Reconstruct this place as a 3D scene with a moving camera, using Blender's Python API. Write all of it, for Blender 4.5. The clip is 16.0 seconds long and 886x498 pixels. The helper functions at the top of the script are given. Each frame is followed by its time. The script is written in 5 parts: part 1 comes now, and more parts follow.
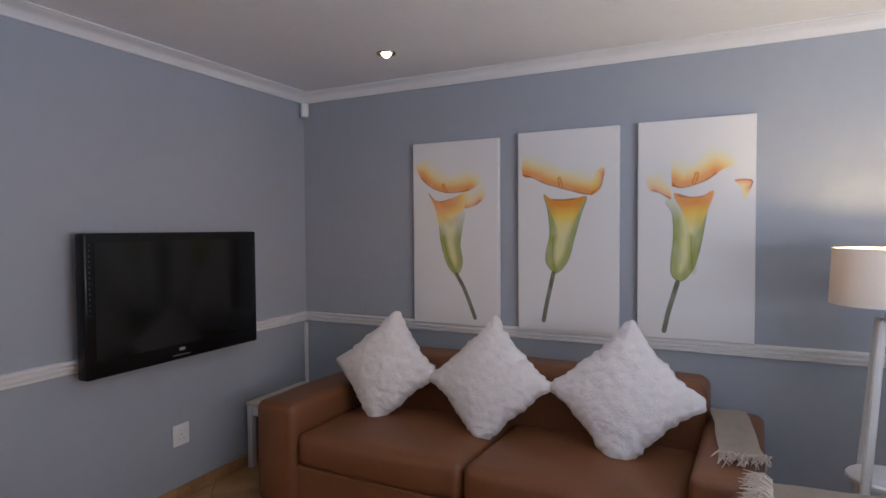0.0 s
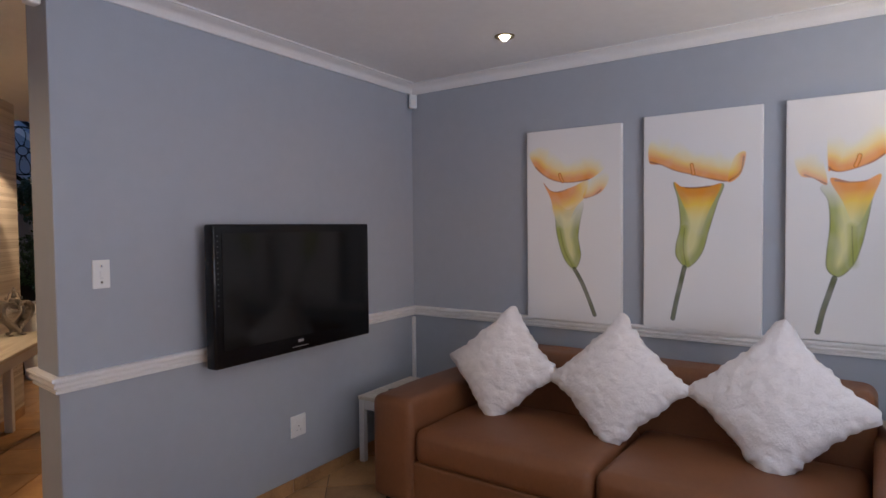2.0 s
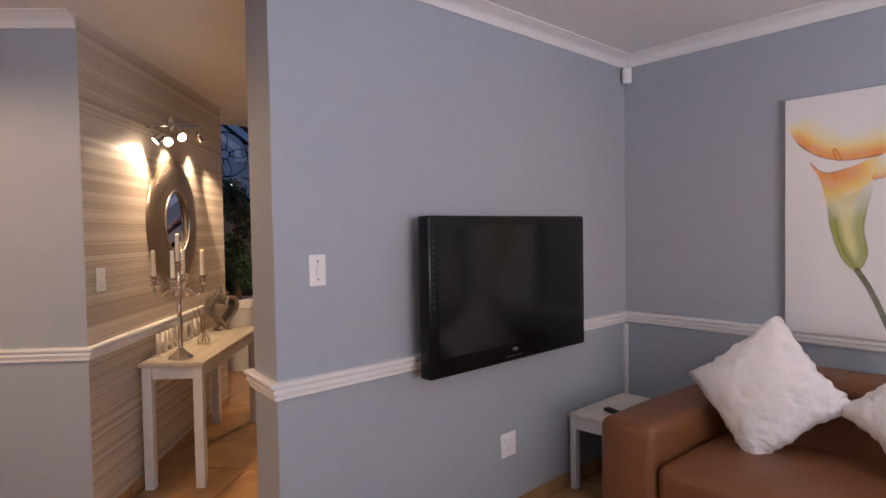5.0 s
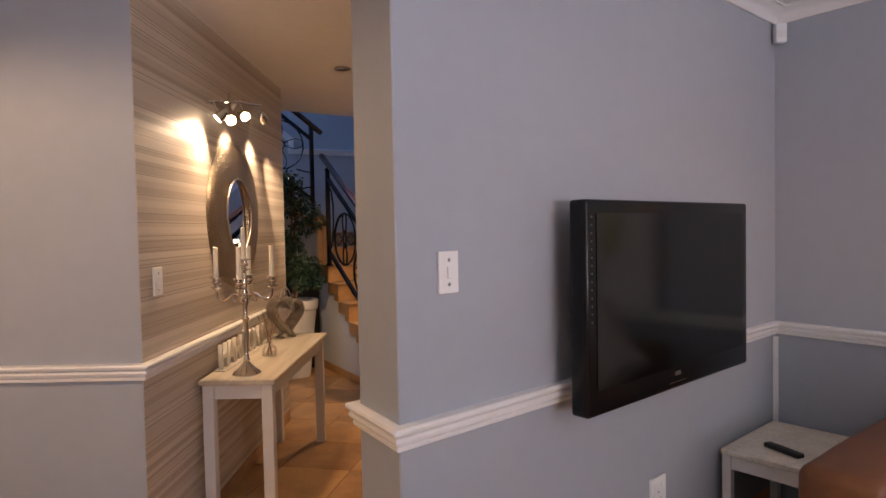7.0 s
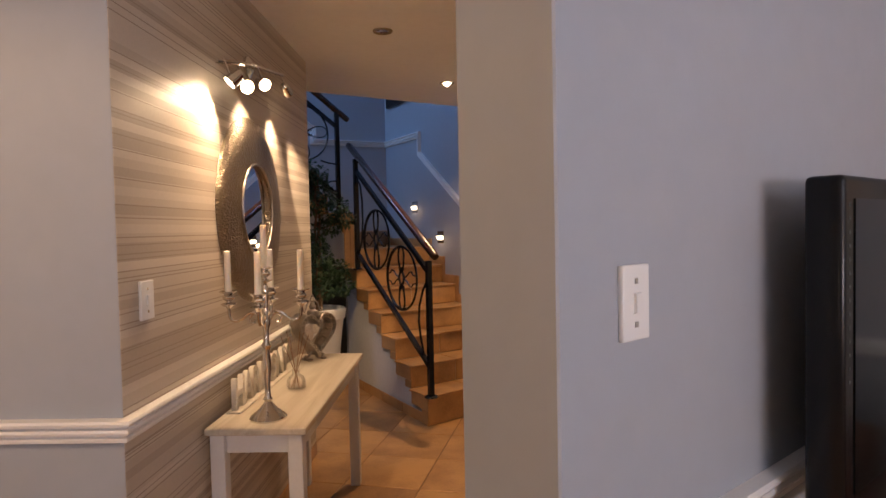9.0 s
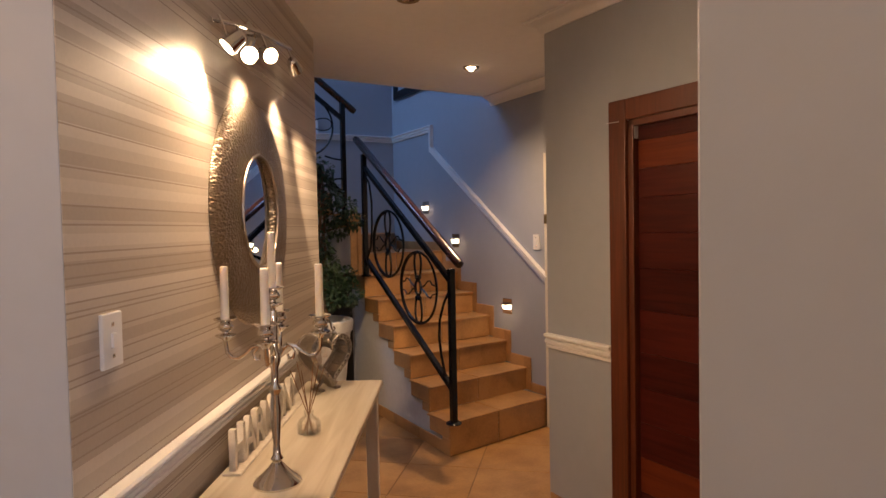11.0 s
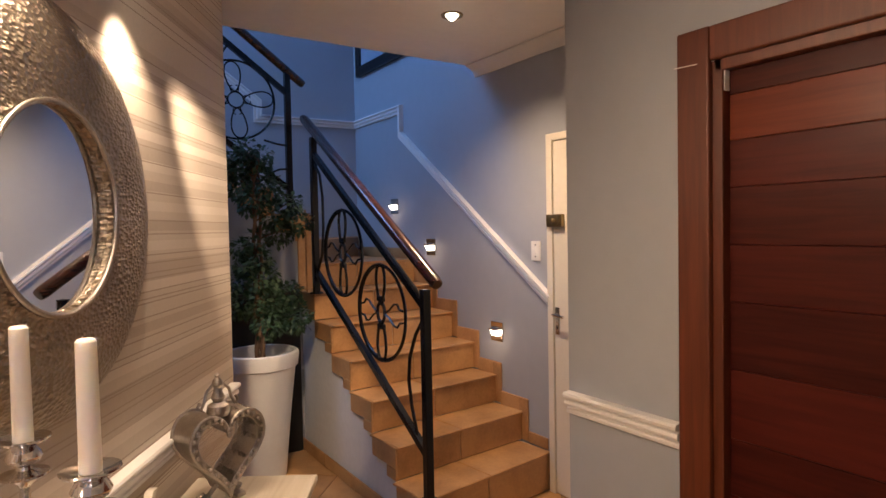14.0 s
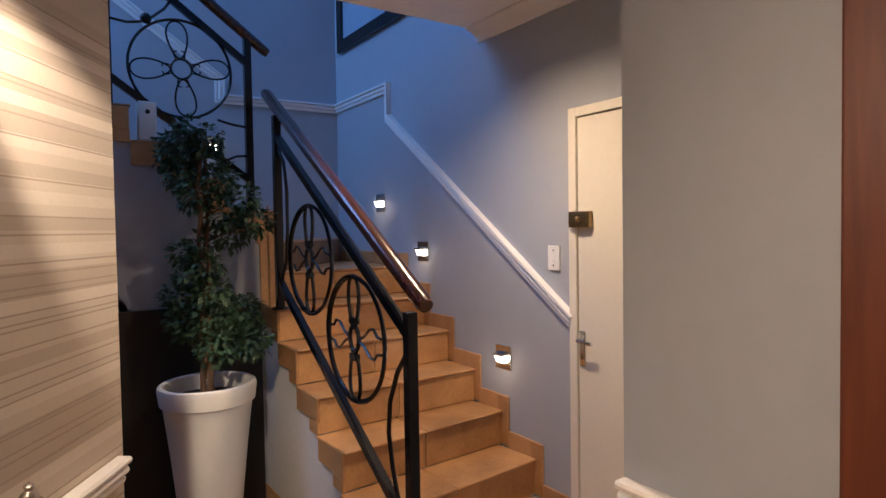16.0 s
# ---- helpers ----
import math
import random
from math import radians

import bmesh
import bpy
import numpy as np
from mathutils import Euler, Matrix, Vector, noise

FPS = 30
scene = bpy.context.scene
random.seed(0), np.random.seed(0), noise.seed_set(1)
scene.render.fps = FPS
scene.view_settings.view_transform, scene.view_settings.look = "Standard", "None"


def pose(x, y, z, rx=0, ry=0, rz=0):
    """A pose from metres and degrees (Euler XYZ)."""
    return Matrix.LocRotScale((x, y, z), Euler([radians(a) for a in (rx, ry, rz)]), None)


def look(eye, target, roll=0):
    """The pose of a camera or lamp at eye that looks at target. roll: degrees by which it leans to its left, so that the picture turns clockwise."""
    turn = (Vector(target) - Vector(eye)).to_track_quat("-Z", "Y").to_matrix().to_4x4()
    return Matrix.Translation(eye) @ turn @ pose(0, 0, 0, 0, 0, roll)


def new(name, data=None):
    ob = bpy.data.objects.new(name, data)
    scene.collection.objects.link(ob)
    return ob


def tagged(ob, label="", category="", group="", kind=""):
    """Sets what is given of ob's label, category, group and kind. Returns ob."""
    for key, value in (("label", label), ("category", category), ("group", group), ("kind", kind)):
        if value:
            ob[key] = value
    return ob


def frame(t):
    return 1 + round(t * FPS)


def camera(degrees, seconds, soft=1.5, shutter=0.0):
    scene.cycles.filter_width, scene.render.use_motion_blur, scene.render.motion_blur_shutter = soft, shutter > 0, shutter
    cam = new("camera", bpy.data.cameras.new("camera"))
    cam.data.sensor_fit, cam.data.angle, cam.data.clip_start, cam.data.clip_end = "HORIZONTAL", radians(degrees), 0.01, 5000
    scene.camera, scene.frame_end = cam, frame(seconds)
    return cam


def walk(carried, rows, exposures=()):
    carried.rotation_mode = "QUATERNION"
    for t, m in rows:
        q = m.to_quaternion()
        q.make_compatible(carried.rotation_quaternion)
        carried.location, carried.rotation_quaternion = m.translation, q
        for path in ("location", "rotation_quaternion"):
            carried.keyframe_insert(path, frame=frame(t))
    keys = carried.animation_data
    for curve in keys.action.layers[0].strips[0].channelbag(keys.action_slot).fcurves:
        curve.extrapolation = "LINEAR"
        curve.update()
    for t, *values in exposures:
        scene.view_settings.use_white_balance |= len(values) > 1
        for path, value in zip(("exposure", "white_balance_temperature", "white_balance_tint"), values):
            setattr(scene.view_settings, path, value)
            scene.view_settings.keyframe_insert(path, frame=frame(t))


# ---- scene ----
cam = camera(72.5, 16.0)
PATH = [
    (0, (0.563, 0.602, 1.587), (2.243, 1.684, 1.517), -0.4),
    (0.5, (0.548, 0.651, 1.578), (2.195, 1.784, 1.505), -0.4),
    (1, (0.546, 0.704, 1.568), (2.154, 1.891, 1.493), -0.4),
    (1.5, (0.555, 0.766, 1.558), (2.118, 2.012, 1.482), -0.5),
    (2, (0.56, 0.851, 1.55), (2.078, 2.151, 1.476), -0.6),
    (2.5, (0.597, 0.924, 1.537), (2.058, 2.288, 1.466), -0.7),
    (3, (0.618, 0.982, 1.532), (2.0, 2.426, 1.464), -0.8),
    (3.5, (0.624, 1.062, 1.531), (1.924, 2.581, 1.462), -0.9),
    (4, (0.616, 1.192, 1.525), (1.846, 2.767, 1.459), -1.0),
    (4.5, (0.6, 1.306, 1.519), (1.784, 2.917, 1.454), -1.0),
    (5, (0.616, 1.44, 1.513), (1.768, 3.074, 1.448), -1.0),
    (7.5, (0.653, 2.372, 1.485), (1.697, 4.076, 1.42), -1.0),
    (8, (0.701, 2.562, 1.486), (1.736, 4.273, 1.423), -0.9),
    (8.5, (0.75, 2.755, 1.482), (1.773, 4.472, 1.417), -1.1),
    (9, (0.814, 2.963, 1.487), (1.83, 4.684, 1.419), -1.2),
    (11.5, (0.978, 3.675, 1.524), (2.03, 5.374, 1.455), -1.1),
    (12, (1.083, 3.836, 1.532), (2.156, 5.523, 1.464), -1.1),
    (12.5, (1.178, 3.983, 1.538), (2.263, 5.662, 1.47), -1.1),
    (13, (1.255, 4.147, 1.54), (2.349, 5.819, 1.472), -1.1),
    (13.5, (1.357, 4.31, 1.529), (2.459, 5.978, 1.461), -1.1),
    (14, (1.489, 4.45, 1.539), (2.596, 6.114, 1.47), -1.1),
    (14.5, (1.62, 4.594, 1.537), (2.727, 6.259, 1.472), -1.0),
    (15, (1.713, 4.761, 1.538), (2.822, 6.424, 1.471), -1.0),
    (15.5, (1.801, 4.924, 1.546), (2.914, 6.585, 1.478), -0.9),
    (16, (1.928, 5.07, 1.537), (3.041, 6.73, 1.471), -0.9),
]
walk(cam, [(t, look(eye, target, roll)) for t, eye, target, roll in PATH],
     [(0.0, -0.58, 6150, 9), (1.5, -0.48, 6200, 10), (3.5, -0.16, 6350, 14), (5.0, 0.06, 6500, 16), (9.0, 0.06, 6950, 17), (12.0, 0.06, 6850, 17), (13.0, 0.18, 6350, 16), (14.0, 0.42, 6000, 15), (15.0, 0.53, 5700, 14), (16.0, 0.42, 5550, 13)])

# ---- helpers of the place ----
def frame_at(x, y, deg):
    return pose(x, y, 0, 0, 0, deg)


ROOM_T = frame_at(3.88, 3.99, 8.5)    # television wall: y = 0, corner at the origin
ROOM_P = frame_at(3.88, 3.99, 5.0)    # picture wall: x = 0, corner at the origin
HALL_W = frame_at(0.934, 4.872, -32)  # papered wall: x = -0.07, runs along y


def at(m, x, y, z=0.0):
    return m @ Vector((x, y, z))


def mesh_of(name, bm, mat, smooth=False):
    me = bpy.data.meshes.new(name)
    bmesh.ops.recalc_face_normals(bm, faces=bm.faces[:])
    bm.to_mesh(me)
    bm.free()
    if smooth:
        for p in me.polygons:
            p.use_smooth = True
        me.set_sharp_from_angle(angle=radians(35))
    for one in (mat if isinstance(mat, (list, tuple)) else [mat]):
        me.materials.append(one)
    return me


def part(name, bm, mat, parent=None, label="", m=None, smooth=False, me=None):
    if me is not None:
        me.materials.append(mat)
    ob = new(name, me or mesh_of(name, bm, mat, smooth))
    if parent is not None:
        ob.parent = parent
    if m is not None:
        ob.matrix_basis = m
    if label:
        ob["label"] = label
    return ob


def thing(name, label, category, m=None, group="", kind=""):
    ob = new(name)
    ob.empty_display_size = 0.1
    if m is not None:
        ob.matrix_basis = m
    return tagged(ob, label, category, group, kind)


def structure(name, bm, mat, label, m=None, category="", smooth=False):
    return tagged(part(name, bm, mat, None, "", m, smooth), label, category or name.split("_")[0], kind="structure")


def blank():
    return bmesh.new()


def merge(bm, tmp, m=None):
    if m is not None:
        bmesh.ops.transform(tmp, matrix=m, verts=tmp.verts[:])
    me = bpy.data.meshes.new("tmp")
    tmp.to_mesh(me)
    tmp.free()
    bm.from_mesh(me)
    bpy.data.meshes.remove(me)
    return bm


def box(bm, x0, x1, y0, y1, z0, z1, bev=0.0, seg=2, m=None):
    tmp = bmesh.new()
    bmesh.ops.create_cube(tmp, size=1)
    for v in tmp.verts:
        v.co = Vector(((x0 + x1) / 2 + v.co.x * (x1 - x0), (y0 + y1) / 2 + v.co.y * (y1 - y0), (z0 + z1) / 2 + v.co.z * (z1 - z0)))
    if bev:
        bmesh.ops.bevel(tmp, geom=tmp.edges[:], offset=bev, segments=seg, profile=0.5, affect="EDGES")
    return merge(bm, tmp, m)


def boxed(*a, **k):
    return box(blank(), *a, **k)


def tube(bm, pts, r, seg=8, closed=False, flat=1.0):
    """A round bar along points; r may be one number or one a point."""
    pts = [Vector(p) for p in pts]
    n = len(pts)
    rr = r if isinstance(r, (list, tuple)) else [r] * n
    rings, side = [], None
    for i, p in enumerate(pts):
        a = pts[(i - 1) % n] if (closed or i > 0) else p
        b = pts[(i + 1) % n] if (closed or i < n - 1) else p
        d = (b - a).normalized()
        if side is None:
            side = d.orthogonal().normalized()
        side = (side - d * side.dot(d)).normalized()
        up = d.cross(side)
        rings.append([bm.verts.new(p + rr[i] * (math.cos(2 * math.pi * k / seg) * side + flat * math.sin(2 * math.pi * k / seg) * up)) for k in range(seg)])
    for i in range(n if closed else n - 1):
        a, b = rings[i], rings[(i + 1) % n]
        for k in range(seg):
            bm.faces.new((a[k], a[(k + 1) % seg], b[(k + 1) % seg], b[k]))
    if not closed:
        bm.faces.new(rings[0][::-1])
        bm.faces.new(rings[-1])
    return bm


def bar(bm, a, b, w, h, up=(0, 0, 1)):
    """A straight bar of oblong section from a to b: w across, h along up."""
    a, b = Vector(a), Vector(b)
    d = (b - a).normalized()
    s = d.cross(Vector(up)).normalized()
    u = s.cross(d)
    vs = [[bm.verts.new(p + s * w / 2 * i + u * h / 2 * j) for i, j in ((-1, -1), (1, -1), (1, 1), (-1, 1))] for p in (a, b)]
    for k in range(4):
        bm.faces.new((vs[0][k], vs[0][(k + 1) % 4], vs[1][(k + 1) % 4], vs[1][k]))
    bm.faces.new(vs[0][::-1])
    bm.faces.new(vs[1])
    return bm


def lathe(bm, prof, seg=24, c=(0, 0, 0)):
    """A turned body from (radius, height) pairs."""
    rings = []
    for r, z in prof:
        if r < 1e-5:
            rings.append([bm.verts.new((c[0], c[1], c[2] + z))])
        else:
            rings.append([bm.verts.new((c[0] + r * math.cos(2 * math.pi * k / seg), c[1] + r * math.sin(2 * math.pi * k / seg), c[2] + z)) for k in range(seg)])
    for a, b in zip(rings, rings[1:]):
        for k in range(seg):
            q = [a[k % len(a)], a[(k + 1) % len(a)], b[(k + 1) % len(b)], b[k % len(b)]]
            q = list(dict.fromkeys(q))
            if len(q) > 2:
                bm.faces.new(q)
    for ring, flip in ((rings[0], True), (rings[-1], False)):
        if len(ring) > 2:
            bm.faces.new(ring[::-1] if flip else ring)
    return bm


def ball(bm, c, r, seg=12):
    return lathe(bm, [(r * math.sin(math.pi * i / 8), -r * math.cos(math.pi * i / 8)) for i in range(9)], seg, c)


def sweep(bm, path, prof, put):
    """A moulding: prof is (sideways, outwards) pairs, path 2D points with mitred corners; put maps (p, q, out) to space."""
    path = [Vector(p) for p in path]
    rings = []
    for i, p in enumerate(path):
        d0 = (p - path[i - 1]).normalized() if i else None
        d1 = (path[i + 1] - p).normalized() if i < len(path) - 1 else None
        d0, d1 = d0 or d1, d1 or d0
        n0, n1 = Vector((-d0.y, d0.x)), Vector((-d1.y, d1.x))
        mit = (n0 + n1) / (1 + n0.dot(n1))
        rings.append([bm.verts.new(put(p.x + mit.x * s, p.y + mit.y * s, o)) for s, o in prof])
    k = len(prof)
    for a, b in zip(rings, rings[1:]):
        for j in range(k):
            bm.faces.new((a[j], a[(j + 1) % k], b[(j + 1) % k], b[j]))
    bm.faces.new(rings[0])
    bm.faces.new(rings[-1][::-1])
    return bm


def prism(bm, outline, put, depth0, depth1):
    """A flat outline of 2D points given thickness from depth0 to depth1."""
    a = [bm.verts.new(put(p, q, depth0)) for p, q in outline]
    b = [bm.verts.new(put(p, q, depth1)) for p, q in outline]
    n = len(outline)
    for k in range(n):
        bm.faces.new((a[k], a[(k + 1) % n], b[(k + 1) % n], b[k]))
    fa, fb = bm.faces.new(a[::-1]), bm.faces.new(b)
    fa.normal_update(), fb.normal_update()
    bmesh.ops.triangulate(bm, faces=[fa, fb], ngon_method="EAR_CLIP")
    return bm


# ---- world and light ----
world = bpy.data.worlds.new("dusk")
scene.world = world
world.use_nodes = True
wn = world.node_tree
sky = wn.nodes.new("ShaderNodeTexSky")
sky.sky_type, sky.sun_disc, sky.sun_elevation, sky.sun_rotation = "NISHITA", False, radians(4), radians(200)
wn.links.new(sky.outputs[0], wn.nodes["Background"].inputs[0])
wn.nodes["Background"].inputs[1].default_value = 0.12


def area(name, m, sx, sy, watts, colour):
    la = bpy.data.lights.new(name, "AREA")
    la.shape, la.size, la.size_y, la.energy, la.color = "RECTANGLE", sx, sy, watts, colour
    ob = new(name, la)
    ob.matrix_world = m
    return ob


def spot(name, eye, target, watts, degrees, colour, blend=0.6, size=0.02):
    la = bpy.data.lights.new(name, "SPOT")
    la.energy, la.spot_size, la.spot_blend, la.color, la.shadow_soft_size = watts, radians(degrees), blend, colour, size
    ob = new(name, la)
    ob.matrix_world = look(eye, target)
    return ob


def bulb(name, where, watts, colour, size=0.03):
    la = bpy.data.lights.new(name, "POINT")
    la.energy, la.color, la.shadow_soft_size = watts, colour, size
    ob = new(name, la)
    ob.location = where
    return ob


DAY, BLUE, WARM, HALOGEN = (0.74, 0.82, 1.0), (0.25, 0.50, 1.0), (1.0, 0.68, 0.39), (1.0, 0.74, 0.47)
# daylight for the unseen windows behind the walk and above the stairs
area("window_light_south", look((1.35, -1.13, 1.45), (2.3, 3, 11.5)), 2.1, 1.2, 152, DAY)
# weak fill light, added; no window is known on the west side
area("added_light_west", look((-1.73, 1.6, 1.30), (3, 2.4, 10.0)), 2.0, 1.0, 4, DAY)
area("window_light_upstairs", look((0.67, 8.9, 4.2), (4.2, 8.9, 2.4)), 1.2, 1.5, 50, BLUE)
# lamps
spot("downlight_room_light", at(ROOM_P, -0.622, -1.155, 2.575), at(ROOM_P, -0.622, -1.155, 0), 9, 110, WARM)
spot("downlight_hall_light", (3.235, 6.953, 2.565), (3.235, 6.953, 0), 90, 142, WARM, 1.0)
# unseen lamp, added to warm the wall beside the papered passage
spot("added_open_side_light", (-0.45, 4.15, 2.565), (-0.45, 4.15, 0), 76, 166, WARM, 0.35)
bulb("floor_lamp_light", at(ROOM_P, -0.52, -3.56, 1.37), 27, (1.0, 0.74, 0.40), 0.05)


# ---- materials ----
def material(name, colour, rough=0.6, metal=0.0, vary=0.06, scale=6.0, bump=0.0, bump_scale=120.0, coat=0.0, spec=0.5, tint=None):
    """Plain surface with a fine relief and a large, faint change of tone."""
    mat = bpy.data.materials.new(name)
    mat.use_nodes = True
    nt = mat.node_tree
    b = nt.nodes["Principled BSDF"]
    b.inputs["Roughness"].default_value, b.inputs["Metallic"].default_value = rough, metal
    b.inputs["Coat Weight"].default_value, b.inputs["Specular IOR Level"].default_value = coat, spec
    tc = nt.nodes.new("ShaderNodeTexCoord")
    if vary:
        n1, n2 = nt.nodes.new("ShaderNodeTexNoise"), nt.nodes.new("ShaderNodeTexNoise")
        n1.inputs["Scale"].default_value, n1.inputs["Detail"].default_value = scale, 4
        n2.inputs["Scale"].default_value, n2.inputs["Detail"].default_value = scale * 9, 3
        add = nt.nodes.new("ShaderNodeMath")
        add.operation = "ADD"
        ramp = nt.nodes.new("ShaderNodeMapRange")
        ramp.inputs[1].default_value, ramp.inputs[2].default_value = 0.6, 1.4
        mix = nt.nodes.new("ShaderNodeMix")
        mix.data_type = "RGBA"
        low = tint or [c * (1 - vary) for c in colour]
        mix.inputs[6].default_value = (*[max(c, 0) for c in low], 1)
        mix.inputs[7].default_value = (*[min(c * (1 + vary), 1) for c in colour], 1)
        for n in (n1, n2):
            nt.links.new(tc.outputs["Object"], n.inputs["Vector"])
        nt.links.new(n1.outputs[0], add.inputs[0])
        nt.links.new(n2.outputs[0], add.inputs[1])
        nt.links.new(add.outputs[0], ramp.inputs[0])
        nt.links.new(ramp.outputs[0], mix.inputs[0])
        nt.links.new(mix.outputs[2], b.inputs["Base Color"])
    else:
        b.inputs["Base Color"].default_value = (*colour, 1)
    if bump:
        nb, bp = nt.nodes.new("ShaderNodeTexNoise"), nt.nodes.new("ShaderNodeBump")
        nb.inputs["Scale"].default_value, nb.inputs["Detail"].default_value = bump_scale, 5
        bp.inputs["Strength"].default_value, bp.inputs["Distance"].default_value = min(bump, 1.0), 0.004
        nt.links.new(tc.outputs["Object"], nb.inputs["Vector"])
        nt.links.new(nb.outputs[0], bp.inputs["Height"])
        nt.links.new(bp.outputs[0], b.inputs["Normal"])
    return mat


def nodes_of(mat):
    return mat.node_tree, mat.node_tree.nodes["Principled BSDF"]


def glowing(name, colour, strength):
    mat = bpy.data.materials.new(name)
    mat.use_nodes = True
    b = mat.node_tree.nodes["Principled BSDF"]
    b.inputs["Base Color"].default_value = (*colour, 1)
    b.inputs["Emission Color"].default_value = (*colour, 1)
    b.inputs["Emission Strength"].default_value = strength
    return mat


M_WALL = material("grey_wall_paint", (0.366, 0.390, 0.430), 0.62, vary=0.035, scale=1.5, bump=0.10, bump_scale=60)
M_CEIL = material("white_ceiling_plaster", (0.86, 0.85, 0.84), 0.7, vary=0.03, scale=2, bump=0.5, bump_scale=28)
M_TRIM = material("white_gloss_trim", (0.80, 0.78, 0.76), 0.35, vary=0.03, scale=8, bump=0.05)
M_PLASTER = material("white_plaster", (0.70, 0.71, 0.72), 0.7, vary=0.06, scale=3, bump=0.35, bump_scale=25)
M_PLASTIC = material("white_plastic", (0.80, 0.79, 0.76), 0.3, vary=0.0)
M_DARKSLOT = material("dark_slot", (0.02, 0.02, 0.02), 0.5, vary=0.0)
M_TVGLOSS = material("black_gloss_plastic", (0.005, 0.005, 0.006), 0.24, vary=0.0, spec=0.3)
M_HOLE = material("dull_grey_mesh", (0.06, 0.07, 0.065), 0.6, vary=0.0)
M_SCREEN = material("black_screen", (0.004, 0.004, 0.004), 0.12, vary=0.0, spec=0.4)
M_TVBACK = material("black_plastic", (0.012, 0.012, 0.013), 0.45, vary=0.1)
M_LEATHER = material("tan_leather", (0.185, 0.071, 0.028), 0.45, vary=0.10, scale=5, bump=0.25, bump_scale=220)
M_FUR = material("white_fleece", (0.74, 0.71, 0.71), 0.97, vary=0.07, scale=22, bump=0.9, bump_scale=85)
M_THROW = material("cream_wool", (0.62, 0.53, 0.44), 0.95, vary=0.10, scale=14, bump=0.9, bump_scale=300)
M_CANVAS = material("white_canvas", (0.80, 0.78, 0.76), 0.8, vary=0.02, scale=3, bump=0.3, bump_scale=600)
M_LINEN = material("lamp_linen", (0.80, 0.74, 0.68), 0.9, vary=0.03, scale=60, bump=0.3, bump_scale=400)
nt, b = nodes_of(M_LINEN)
through_cloth, blend = nt.nodes.new("ShaderNodeBsdfTranslucent"), nt.nodes.new("ShaderNodeMixShader")
through_cloth.inputs["Color"].default_value = (0.80, 0.70, 0.56, 1)
blend.inputs[0].default_value = 0.10
nt.links.new(b.outputs[0], blend.inputs[1])
nt.links.new(through_cloth.outputs[0], blend.inputs[2])
nt.links.new(blend.outputs[0], nt.nodes["Material Output"].inputs["Surface"])
M_WHITEWOOD = material("white_painted_wood", (0.74, 0.73, 0.71), 0.45, vary=0.04, scale=9, bump=0.1)
M_WASHED = material("whitewashed_wood", (0.66, 0.61, 0.53), 0.5, vary=0.14, scale=7, bump=0.25, bump_scale=40, tint=(0.50, 0.44, 0.36))
M_SILVER = material("polished_silver", (0.72, 0.68, 0.63), 0.13, 1.0, vary=0.05, scale=20)
M_PEWTER = material("antique_silver", (0.42, 0.38, 0.34), 0.33, 1.0, vary=0.25, scale=26, bump=0.3, bump_scale=180)
M_CHROME = material("chrome", (0.75, 0.74, 0.72), 0.15, 1.0, vary=0.0)
M_BRASS = material("old_brass", (0.32, 0.24, 0.12), 0.4, 1.0, vary=0.25, scale=40)
M_WAX = material("ivory_wax", (0.84, 0.79, 0.72), 0.4, vary=0.03, scale=10)
M_IRON = material("black_iron", (0.008, 0.008, 0.010), 0.25, 0.0, vary=0.15, scale=12, bump=0.1, bump_scale=90, spec=0.4)
M_POT = material("white_pot_glaze", (0.80, 0.79, 0.77), 0.45, vary=0.03, scale=4, bump=0.08, bump_scale=40)
M_SOIL = material("potting_soil", (0.05, 0.035, 0.025), 0.95, vary=0.3, scale=40, bump=1.0, bump_scale=90)
M_BARK = material("bark", (0.17, 0.10, 0.06), 0.85, vary=0.3, scale=18, bump=0.9, bump_scale=60)
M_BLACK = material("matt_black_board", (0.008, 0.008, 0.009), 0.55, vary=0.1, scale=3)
M_CREAM = material("cream_door_paint", (0.72, 0.68, 0.58), 0.4, vary=0.03, scale=5, bump=0.08)
M_GROUT = material("grout", (0.20, 0.13, 0.08), 0.9, vary=0.15, scale=30)
M_PAPER = material("grey_print", (0.30, 0.36, 0.44), 0.3, vary=0.1, scale=2)
M_REED = material("reed", (0.28, 0.15, 0.08), 0.8, vary=0.1)
M_BULB = glowing("lit_bulb", (1.0, 0.80, 0.52), 30)
M_LENS = glowing("lit_lens", (1.0, 0.82, 0.55), 14)
M_STEPLIT = glowing("lit_step_lens", (1.0, 0.90, 0.68), 4.5)


def clear_glass(name, colour=(1, 1, 1), rough=0.0):
    mat = bpy.data.materials.new(name)
    mat.use_nodes = True
    b = mat.node_tree.nodes["Principled BSDF"]
    b.inputs["Base Color"].default_value, b.inputs["Roughness"].default_value = (*colour, 1), rough
    b.inputs["Transmission Weight"].default_value, b.inputs["IOR"].default_value = 1.0, 1.45
    b.inputs["Alpha"].default_value = 0.22
    return mat


M_WAX.node_tree.nodes["Principled BSDF"].inputs["Subsurface Weight"].default_value = 0.6
M_WAX.node_tree.nodes["Principled BSDF"].inputs["Subsurface Radius"].default_value = (0.03, 0.025, 0.018)
M_WAX.node_tree.nodes["Principled BSDF"].inputs["Subsurface Scale"].default_value = 1.0
M_GLASS = clear_glass("clear_glass")
M_AMBER = clear_glass("amber_oil", (0.9, 0.7, 0.5))
M_MIRROR = material("mirror_glass", (0.80, 0.82, 0.84), 0.02, 1.0, vary=0.0)


